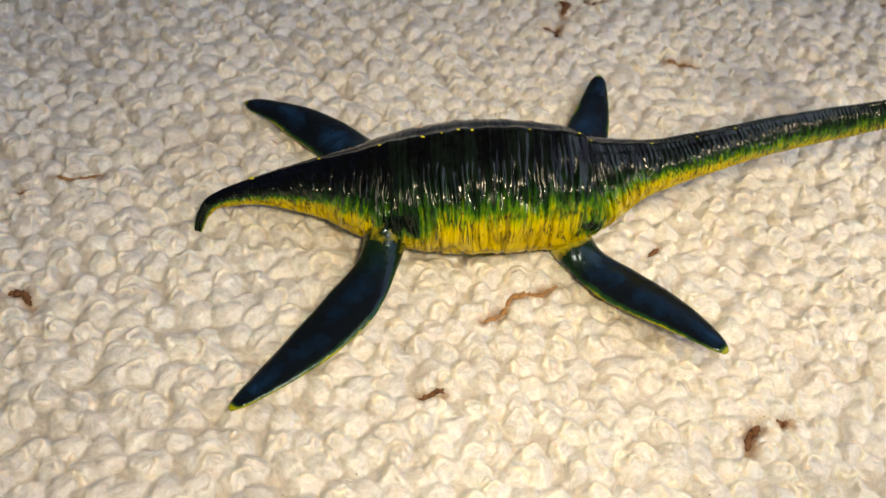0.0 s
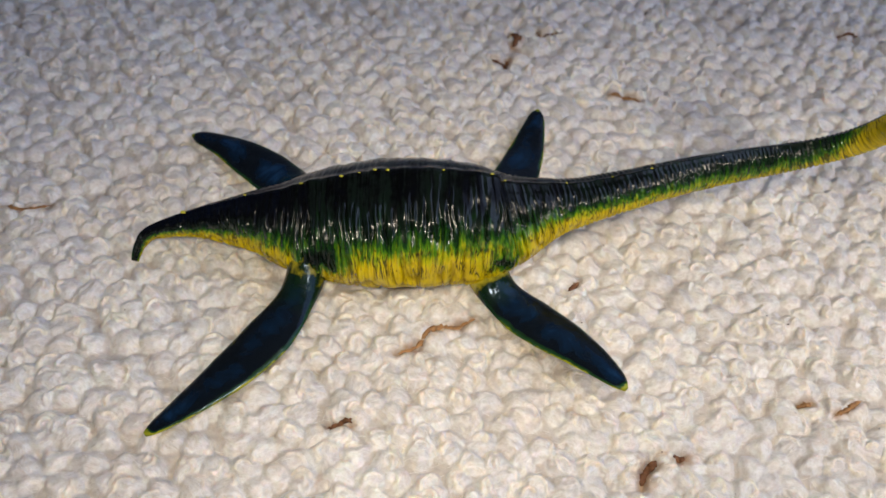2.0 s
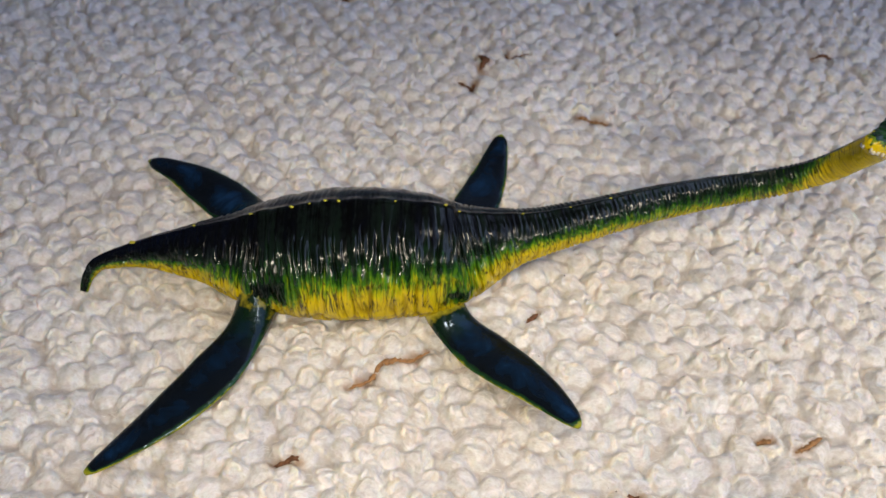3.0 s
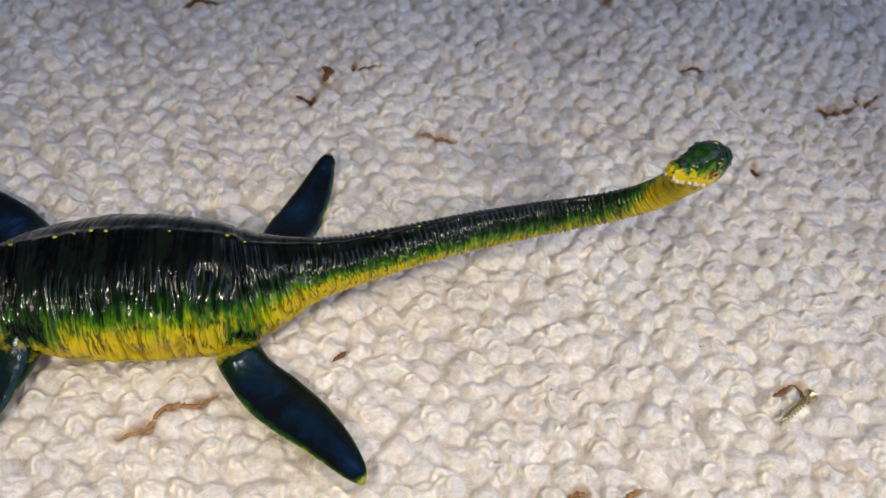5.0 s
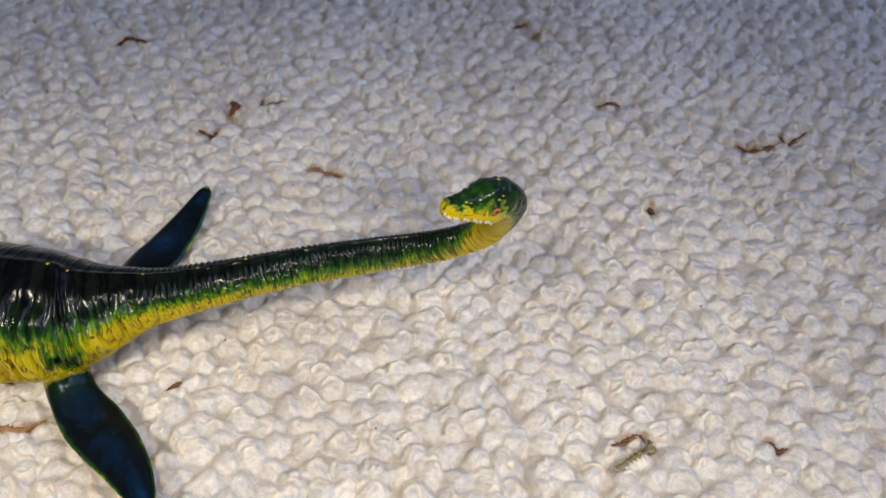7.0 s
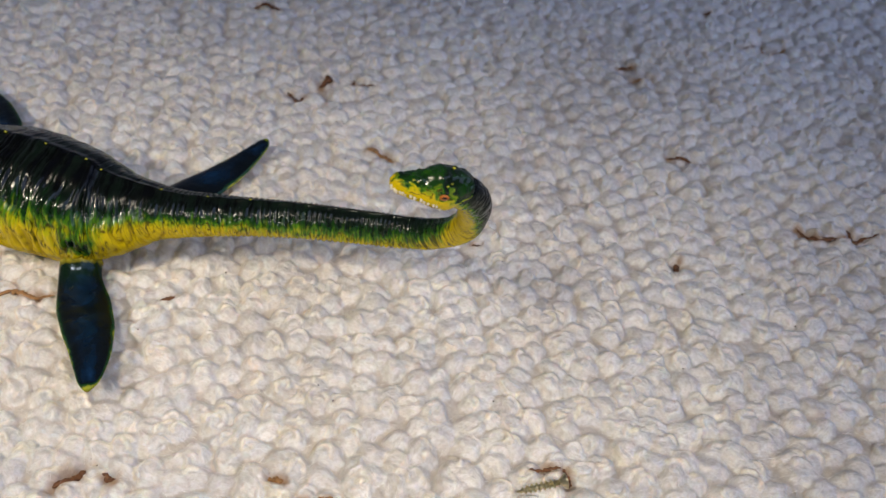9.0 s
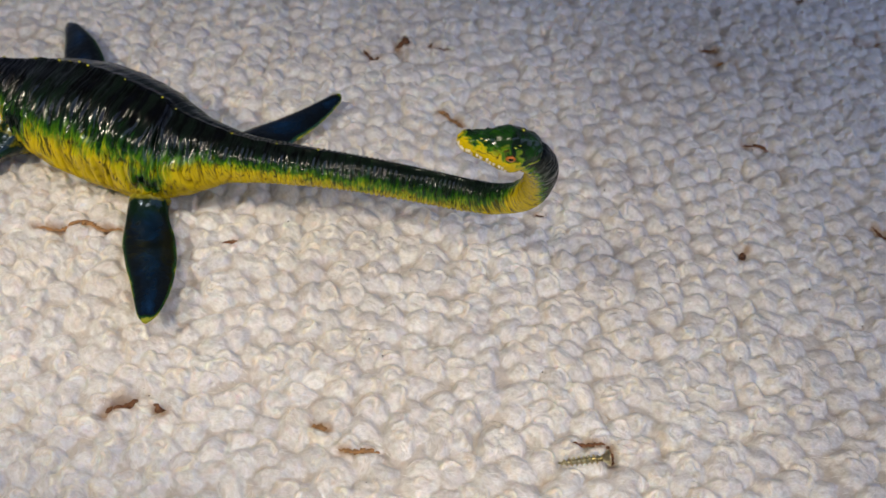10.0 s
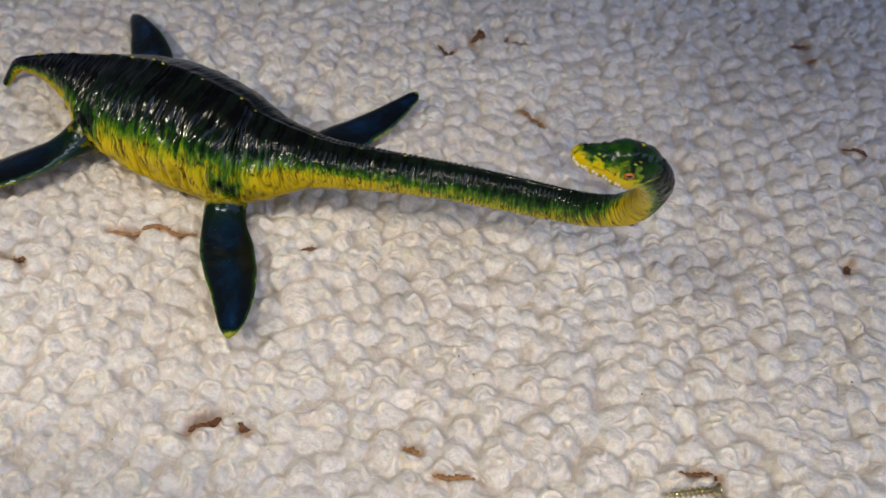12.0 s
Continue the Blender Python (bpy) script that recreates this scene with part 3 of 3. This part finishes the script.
class Toy:
    """Collects the pieces of one part of the toy."""

    def __init__(self):
        self.verts, self.faces, self.slots, self.count = [], [], [], 0
        self.values = {"up": [], "along": [], "edge": [], "fold": []}

    def add(self, verts, faces, slot, **values):
        verts = np.asarray(verts, dtype=float).reshape(-1, 3)
        self.verts.append(verts)
        self.faces += [tuple(self.count + i for i in f) for f in faces]
        self.slots += [slot] * len(faces) if np.isscalar(slot) else list(slot)
        for key, store in self.values.items():
            store.append(np.broadcast_to(np.asarray(values.get(key, 0.0), dtype=float).ravel(), len(verts)))
        self.count += len(verts)

    def finish(self, name, parent, label=""):
        return mesh_object(name, np.vstack(self.verts) - BASE, self.faces, [SKIN, FLIPPER, YELLOW, ORANGE, PUPIL, TOOTH], parent, label, slots=self.slots,
                           attributes={k: np.concatenate(v) for k, v in self.values.items()})


def toy_trunk(parent):
    toy = Toy()
    q = curve(np.array(TRUNK + NECK) / 1000, 80)
    c, w, h = q[:, :3], q[:, 3], q[:, 4]
    t = unit(np.gradient(c, axis=0))
    side = np.cross((0, 0, 1.0), t)
    # the frame is carried along without twist
    side[0] = unit(side[0])
    for i in range(1, len(side)):
        side[i] = unit(side[i - 1] - t[i] * (side[i - 1] @ t[i]))
    # and turned as a whole so that the keel stands nearly upright over the chest
    chest = int(np.argmin(np.abs(c[:, 0] - 0.02)))
    level_side = unit(np.cross((0, 0, 1.0), t[chest]))
    lean = math.atan2(np.cross(side[chest], level_side) @ t[chest], side[chest] @ level_side) - 0.12
    side = side * math.cos(lean) + np.cross(t, side) * math.sin(lean)
    up = np.cross(t, side)
    along = np.concatenate([[0], np.cumsum(np.linalg.norm(np.diff(c, axis=0), axis=1))])
    segs = 96
    th = np.linspace(0, 2 * math.pi, segs, endpoint=False)
    cs, sn = np.cos(th)[None], np.sin(th)[None]
    s = along[:, None]
    size = np.sqrt(w * h)[:, None]
    # skin folds that run round the body, deeper on the flanks, broken up along their length
    warp = 0.0022 * (grain(s * 120, 1.2 * th[None] * 2 + 3) - 0.5) * np.minimum(size / 0.012, 1.3)
    f1 = np.abs(grain((s + warp) * 430, th[None] * 1.3 + 11) - 0.5) * 2
    f2 = np.abs(grain((s + 0.7 * warp) * 760 + 50, th[None] * 2.2 + 40) - 0.5) * 2
    fold = np.clip(1 - f1 / 0.17, 0, 1) * 1.0 + np.clip(1 - f2 / 0.15, 0, 1) * 0.7
    patchy = np.clip(grain(s * 60 + 90, th[None] * 1.5 + 70) * 1.9 - 0.15, 0, 1)
    fold = np.clip(fold * patchy, 0, 1)
    depth = 0.00036 + 0.00080 * np.clip(size / 0.015, 0, 1)
    f3 = grain(s * 1150 + 31, th[None] * (0.8 + 2.0 * np.clip(size / 0.018, 0, 1)) + 9)
    swell = (0.0018 * (grain(s * 90 + 5, th[None] * 2 + 15) - 0.5) + 0.0017 * (grain(s * 240 + 25, th[None] * 2.0 + 45) - 0.5)) * np.clip(size / 0.012, 0.2, 1.2)
    # pits low on the flank
    pit = np.clip(grain(s * 700 + 17, th[None] * size * 700 + 3) - 0.80, 0, 1) * 5 * ((sn < -0.05) & (size > 0.012))
    # keel along the back, with low knobs
    keel = np.exp(-((th[None] - math.pi / 2) / 0.085) ** 2)
    knob = 0.5 + 0.5 * np.sin(s * 2 * math.pi / 0.0075)
    keel_high = (0.0005 + 0.0012 * np.clip(size / 0.018, 0, 1)) * (0.75 + 0.25 * knob)
    ridges = 0.6 * (np.minimum(f1, 0.5) * 2 - 1) + 0.5 * (np.minimum(f2, 0.5) * 2 - 1) + 0.6 * (f3 - 0.5)
    seam = np.exp(-((sn + 0.47) / 0.035) ** 2) * (size > 0.0135)
    shape = depth * ridges * (0.6 + 0.4 * patchy) * (1 - 0.85 * np.clip((sn - 0.85) / 0.12, 0, 1)) * (1 - 0.75 * np.clip((-0.25 - sn) / 0.3, 0, 1)) * (1 - 0.45 * np.clip((s - along[-1] + 0.065) / 0.03, 0, 1)) + swell * (1 - 0.75 * np.clip((sn - 0.8) / 0.15, 0, 1)) * (1 - 0.8 * np.clip((-0.1 - sn) / 0.3, 0, 1)) - 0.00025 * pit - 0.0003 * seam - 0.45 * depth * fold * (sn < 0.85)
    shape = shape * (1 - 0.7 * np.clip(cs / 0.25, 0, 1) * (sn > 0.1))
    # fine rings round the neck
    ringed = np.clip((s - 0.135) / 0.03, 0, 1) * np.clip((along[-1] - 0.012 - s) / 0.02, 0, 1)
    shape = shape * (1 - 0.6 * ringed) + 0.00020 * ringed * (1 - 0.8 * np.clip((sn - 0.9) / 0.08, 0, 1)) * np.sin(2 * math.pi * (s / 0.0017 + 1.6 * grain(s * 130 + 8, 0.02 * th[None] + 2.3))) * (0.4 + 0.9 * grain(s * 200 + 44, th[None] * 1.0))
    # the section: slightly flattened below, shoulders under the keel
    bx = np.sign(cs) * np.abs(cs) ** 0.92
    bz = np.sign(sn) * np.abs(sn) ** np.where(sn < 0, 0.85, 1 + 0.08 * np.clip(size / 0.014, 0, 1))
    bz = bz * np.where(sn > 0, 1 + 0.05 * np.clip(size / 0.014, 0, 1), 1)
    # the back slopes like a roof from the keel
    roof = 0.15 * np.clip((size - 0.007) / 0.006, 0, 1)
    bz = np.where(sn > 0, bz * (1 - roof) + roof * 1.05 * (1 - np.abs(cs) ** 1.3), bz)
    verts = c[:, None] + side[:, None] * ((w[:, None] + shape) * bx)[..., None] + up[:, None] * ((h[:, None] + shape) * bz + keel * keel_high)[..., None]
    # the painted back turns with the neck: at its end the nape looks outward
    normal = unit(side[:, None] * cs[..., None] + up[:, None] * sn[..., None])
    back = np.tile((0.0, 0.0, 1.0), (len(c), 1))
    rise = np.clip((along - along[-1] + 0.062) / 0.045, 0, 1)[:, None]
    rise = rise * rise * (3 - 2 * rise)
    turned = np.concatenate([np.sin(rise * 1.75) * 0.45 + rise * 0.75, np.sin(rise * math.pi) * 0.9 + 0.25 * rise, np.cos(rise * 1.4) + 0.40 * rise], axis=1)
    back = unit(back * (1 - rise) + turned * rise)
    dorsal = np.einsum("ijk,ik->ij", normal, back)
    # the yellow climbs a little on the belly and shrinks to a thin line on the neck
    thin = np.clip((along - 0.15) / 0.05, 0, 1)[:, None]
    nape = rise * np.ones_like(dorsal)
    level = (dorsal - 0.42) * (1 - thin) + ((dorsal + 0.04) * 0.43 * (1 - nape) + (dorsal - 0.02) * 0.62 * nape) * thin
    for x, y, z in ((-0.011, 0.045, 0.019), (0.049, 0.051, 0.018), (-0.012, 0.088, 0.016), (0.046, 0.087, 0.016)):
        near = np.linalg.norm((verts - (x, y, z)) * (0.75, 1, 1.15), axis=-1)
        level = level + 0.85 * np.exp(-(near / 0.0060) ** 2) * (0.6 + 0.8 * grain(s * 260 + 3, th[None] * 6))
    level = level + 0.24 * np.clip((0.072 - s) / 0.035, 0, 1)
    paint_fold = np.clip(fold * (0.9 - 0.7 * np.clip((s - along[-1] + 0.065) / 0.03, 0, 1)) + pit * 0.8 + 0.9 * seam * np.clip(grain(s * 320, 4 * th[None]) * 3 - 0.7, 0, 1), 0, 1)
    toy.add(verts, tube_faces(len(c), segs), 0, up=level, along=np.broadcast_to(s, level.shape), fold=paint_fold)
    # worn bright knobs on the keel
    rng = np.random.default_rng(21)
    for place in (0.0255, 0.047, 0.066, 0.0805, 0.0860, 0.0910, 0.0950, 0.1110, 0.1265, 0.134, 0.155, 0.171, 0.185):
        i = int(np.argmin(np.abs(along - place)))
        at = verts[i, segs // 4] + 0.0002 * up[i]
        knob_at(toy, at, rng.uniform(0.0003, 0.00085 if place < 0.13 else 0.0004), 2, rng, (1.4, 0.9, 0.5))
    return toy.finish("body", parent, "ridged dark green back over a yellow belly")


def knob_at(toy, at, r, slot, rng, squash=(1, 1, 0.6)):
    """A small rounded lump."""
    rows, segs = 5, 8
    th = np.linspace(0, 2 * math.pi, segs, endpoint=False)
    pts = []
    for k in range(rows):
        a = math.pi * (k + 0.5) / rows
        pts += [(math.sin(a) * math.cos(b), math.sin(a) * math.sin(b), math.cos(a)) for b in th]
    pts = np.array(pts) * r * np.array(squash) * rng.uniform(0.85, 1.15, (len(pts), 1))
    toy.add(pts + np.asarray(at), tube_faces(rows, segs), slot, up=0.0)


def toy_flipper(parent, points, widths, roll, twist, collar=1.0):
    """A leaf-shaped blade along a bent midline, thick at the root, with a worn rim and tip."""
    toy = Toy()
    p = np.array(points) / 1000
    u = np.linspace(0, 1, 56)[:, None]
    c = (1 - u) ** 3 * p[0] + 3 * u * (1 - u) ** 2 * p[1] + 3 * u * u * (1 - u) * p[2] + u ** 3 * p[3]
    t = unit(np.gradient(c, axis=0))
    s0 = unit(np.cross((0, 0, 1.0), t))
    u0 = np.cross(t, s0)
    a = np.radians(roll + twist * u)
    side, up = s0 * np.cos(a) + u0 * np.sin(a), u0 * np.cos(a) - s0 * np.sin(a)
    knots = np.array([0, 0.18, 0.4, 0.62, 0.82, 0.95, 1.0])
    w = np.interp(u[:, 0], knots, np.array(widths) / 1000)
    k = np.ones(5) / 5
    w = np.convolve(np.pad(w, 2, mode="edge"), k, "valid")
    end = np.clip((1 - u[:, 0]) / 0.04, 0, 1)
    w = w * (0.35 + 0.65 * np.sqrt(end))
    root = np.exp(-u[:, 0] / 0.12)
    h = 0.0007 + 0.15 * w + 0.0080 * root
    segs = 28
    th = np.linspace(0, 2 * math.pi, segs, endpoint=False)
    cs, sn = np.cos(th), np.sin(th)
    lump = 1 + 0.10 * (grain(u * 14 + 3, th[None] * 1.2) - 0.5)
    verts = c[:, None] + side[:, None] * (w[:, None] * cs)[..., None] + up[:, None] * (h[:, None] * np.sign(sn) * np.abs(sn) ** 1.15 * lump)[..., None]
    edge = np.abs(cs)[None] ** 2 * np.ones((len(u), 1))
    edge = np.maximum(edge * np.clip(0.82 + 0.3 * u, 0, 1), np.clip((u - 0.955) / 0.03, 0, 1) * 1.05)
    under = np.broadcast_to(0.5 + 0.5 * sn + 0.18, edge.shape)
    toy.add(verts, tube_faces(len(u), segs), 1, edge=edge, up=under, along=np.broadcast_to(u * 0.06, edge.shape), fold=np.broadcast_to(collar * np.clip(1 - u / 0.36, 0, 1), edge.shape))
    return toy.finish("flipper", parent, "blue-black flipper with a worn yellow rim")


def toy_head(parent):
    """The head looks back along the neck: flat crown, brow, tapering snout, a row of teeth and painted eyes."""
    toy = Toy()
    nose, back = np.array((0.1600, 0.0640, 0.0806)), np.array((0.1780, 0.0765, 0.0765))
    axis = unit(nose - back)
    left = unit(np.cross((0.10, 0.25, 1.0), axis))
    up = np.cross(axis, left)
    length = np.linalg.norm(nose - back)
    # along, half width, height above, depth below (mm)
    rows = curve([(0.0, 3.2, 2.8, 3.0), (0.12, 4.0, 4.3, 5.4), (0.28, 4.2, 5.3, 7.4), (0.42, 4.1, 5.3, 6.9), (0.60, 3.6, 3.9, 5.3), (0.80, 3.0, 3.0, 3.7), (0.93, 2.5, 2.4, 2.5), (1.0, 1.2, 1.0, 1.0)], 8)
    segs = 40
    th = np.linspace(0, 2 * math.pi, segs, endpoint=False)
    cs, sn = np.cos(th)[None], np.sin(th)[None]
    u, w, ht, hb = rows[:, 0:1], rows[:, 1:2] / 1000, rows[:, 2:3] / 1000, rows[:, 3:4] / 1000
    brow = 0.0006 * np.exp(-((u - 0.42) / 0.13) ** 2) * np.exp(-((np.abs(cs) - 0.72) / 0.2) ** 2) * (sn > 0)
    mouth = 0.36 + 0.42 * np.clip((0.98 - u) / 0.6, 0, 1)
    lip = -0.00035 * np.exp(-((sn + mouth + 0.12) / 0.08) ** 2) * (u > 0.30)
    scale = 0.0006 * (grain(u * 17, th[None] * 3.5 + 60) - 0.5) + 0.0004 * (grain(u * 40, th[None] * 8 + 20) - 0.5)
    wide = (w + brow + lip + scale) * np.sign(cs) * np.abs(cs) ** 0.8
    tall = np.where(sn > 0, ht, hb) * np.sign(sn) * np.abs(sn) ** 0.85 + brow * 0.7 + scale
    c = back + axis * length * u
    verts = c[:, None] + left * wide[..., None] + up * tall[..., None]
    level = (sn - 0.35) * 0.95 + 0.20 + 0.55 * (grain(u * 13 + 4, th[None] * 4.5) - 0.5) + 0.55 * (grain(u * 26 + 9, th[None] * 9) - 0.5) + 0.12 * (u < 0.6)
    level = level - 0.9 * np.clip((u - 0.82) / 0.14, 0, 1) + 0.45 * np.clip((0.48 - u) / 0.3, 0, 1) - 0.22 * np.exp(-((u - 0.36) / 0.16) ** 2) * np.exp(-((sn - 0.25) / 0.25) ** 2)
    level = np.where(sn < -0.25, level - 0.2 * (u > 0.45), level)
    level = level + 0.6 * np.clip((sn - 0.25) / 0.35, 0, 1) * (u < 0.72) + 0.9 * np.clip((0.20 - u) / 0.14, 0, 1) * np.clip((sn + 0.5) / 0.5, 0, 1)
    level = np.minimum(level, 0.29)
    fold = np.clip(1 - np.abs(sn + mouth + 0.12) / 0.07, 0, 1) * (u > 0.32) * 0.8
    toy.add(verts, tube_faces(len(u), segs), 0, up=level, along=np.broadcast_to(u * 0.004, level.shape), fold=fold)
    rng = np.random.default_rng(5)
    at = lambda uu, ang: verts[int(round(uu * (len(u) - 1))), int(round(ang / (2 * math.pi) * segs)) % segs]
    # scales on the brow, the nostrils' rims and the crown, worn bright
    for uu, ang, r in ((0.30, 0.40, 0.0005), (0.35, 0.36, 0.0006), (0.68, 0.75, 0.0006), (0.72, 0.62, 0.0006), (0.65, 0.58, 0.00045), (0.88, 1.0, 0.0004)):
        for a in (ang, math.pi - ang):
            knob_at(toy, at(uu, a), 0.5 * r, 2, rng, (1.7, 1.2, 0.35))
    knob_at(toy, at(0.27, math.pi / 2), 0.00045, 2, rng, (1.3, 1, 0.5))
    head = toy.finish("head", parent, "mottled yellow-green head turned back over the neck")
    # eyes: an orange ring with a black slit
    for ang in (-0.12, math.pi + 0.12):
        place = at(0.37, ang % (2 * math.pi))
        out = left * (1 if math.cos(ang) > 0 else -1)
        eye = Toy()
        eye_disc(eye, place + out * 0.0001, out, axis, up, 0.0014, 0.00095, 3, 0.0004)
        eye_disc(eye, place + out * 0.0004, out, axis, up, 0.00075, 0.00042, 4, 0.0003)
        eye.finish("eye", head, "orange painted eye with a black pupil")
    # teeth along the upper lip
    for side in (0, 1):
        for k in range(15):
            uu = 0.38 + 0.043 * k
            low = math.asin(0.36 + 0.42 * min(1, (0.98 - min(uu, 0.98)) / 0.6))
            ang = -low if side == 0 else math.pi + low
            tooth = Toy()
            knob_at(tooth, at(min(uu, 0.99), ang % (2 * math.pi)), rng.uniform(0.00042, 0.00062), 5, rng, (0.75, 0.75, 1.2))
            tooth.finish("tooth", head)
    return head


def eye_disc(toy, place, out, across, up, a, b, slot, dome):
    segs, rings = 16, 4
    th = np.linspace(0, 2 * math.pi, segs, endpoint=False)
    verts = []
    for k in range(rings):
        r = 1 - k / rings
        for x in th:
            verts.append(place + across * a * r * math.cos(x) + up * b * r * math.sin(x) + out * dome * (1 - r * r))
    toy.add(verts, tube_faces(rings, segs), slot)


toy = new("sea_reptile_toy")
toy.location = BASE
toy_trunk(toy)
toy_flipper(toy, [(-15.8, 50.5, 11.5), (-17.6, 27, 11.5), (-38, 11.5, 4.5), (-58.4, -6.6, 2.4)], [6.6, 6.2, 8.5, 7.9, 5.3, 3.0, 1.6], -1, 16, 0.92)
toy_flipper(toy, [(44.8, 54, 8), (51.6, 39.4, 3.5), (70.4, 32.6, 8.2), (85.4, 9.2, 12.2)], [7.0, 7.2, 8.8, 8.2, 6.0, 3.6, 2.0], -1, -3)
toy_flipper(toy, [(-18.5, 86, 8), (-31.3, 97, 4), (-46.5, 109.5, 9.0), (-67.3, 120.4, 2.6)], [7.2, 7.8, 8.4, 7.0, 4.3, 2.9, 1.4], -6, -10)
toy_flipper(toy, [(45.2, 84.5, 9), (56.3, 97.5, 4), (63.0, 120, 4), (66.9, 138.5, 8.6)], [6.5, 6.6, 8.5, 7.1, 4.9, 3.1, 2.0], 0, 0)
toy_head(toy)
tagged(toy, "glossy green-and-yellow plastic sea reptile toy lying on cream carpet", "toy")


# ---- the screw ----
def wood_screw():
    """A small countersunk wood screw with a coarse thread, lying on the carpet."""
    tip, top = Vector((0.2128, 0.0378, 0.0028)), Vector((0.2249, 0.0473, 0.0034))
    length = (top - tip).length
    base = new("screw")
    base.matrix_world = Matrix.Translation(tip) @ (top - tip).to_track_quat("Z", "Y").to_matrix().to_4x4()
    segs = 20
    th = np.linspace(0, 2 * math.pi, segs, endpoint=False)

    def lathe(name, rows, material, label=""):
        verts = [(r * math.cos(a), r * math.sin(a), z) for z, r in rows for a in th]
        return mesh_object(name, verts, tube_faces(len(rows), segs), material, base, label)

    lathe("shank", [(0.0, 0.00008), (0.002, 0.0005), (0.004, 0.00072), (length - 0.002, 0.00082)], BRASS)
    head = lathe("head", [(length - 0.0021, 0.0010), (length - 0.0015, 0.00125), (length - 0.0004, 0.0023), (length - 0.0002, 0.0024), (length, 0.00233), (length + 0.00015, 0.0016), (length + 0.00022, 0.0004)], BRASS)
    # thread: a sharp ridge wound round the shank
    turns, per = 8, 24
    verts, faces = [], []
    count = turns * per
    for k in range(count + 1):
        a, z = 2 * math.pi * k / per, 0.0006 + (length - 0.0038) * k / count
        inner = 0.00078 * min(1, z / 0.0045 + 0.12)
        outer = inner + 0.00066 * min(1, z / 0.003 + 0.1)
        for r, dz in ((inner * 0.9, -0.00048), (outer, 0.0), (inner * 0.9, 0.00048)):
            verts.append((r * math.cos(a), r * math.sin(a), z + dz))
    for k in range(count):
        for j in (0, 1):
            a = k * 3 + j
            faces.append((a, a + 1, a + 4, a + 3))
    mesh_object("thread", verts, faces, BRASS, base, smooth=False)
    # Dark bars laid on the head paint the shade of a cross recess.
    for turn in (0, 90):
        slot = box("cross_recess", (-0.0010, -0.0002, length + 0.00012), (0.0010, 0.0002, length + 0.00026), RECESS, head)
        slot.rotation_euler.z = radians(turn)
        if turn:
            slot.location.z = 0.00004
    return tagged(base, "small yellow zinc-plated countersunk wood screw lying on the carpet", "screw")


wood_screw()
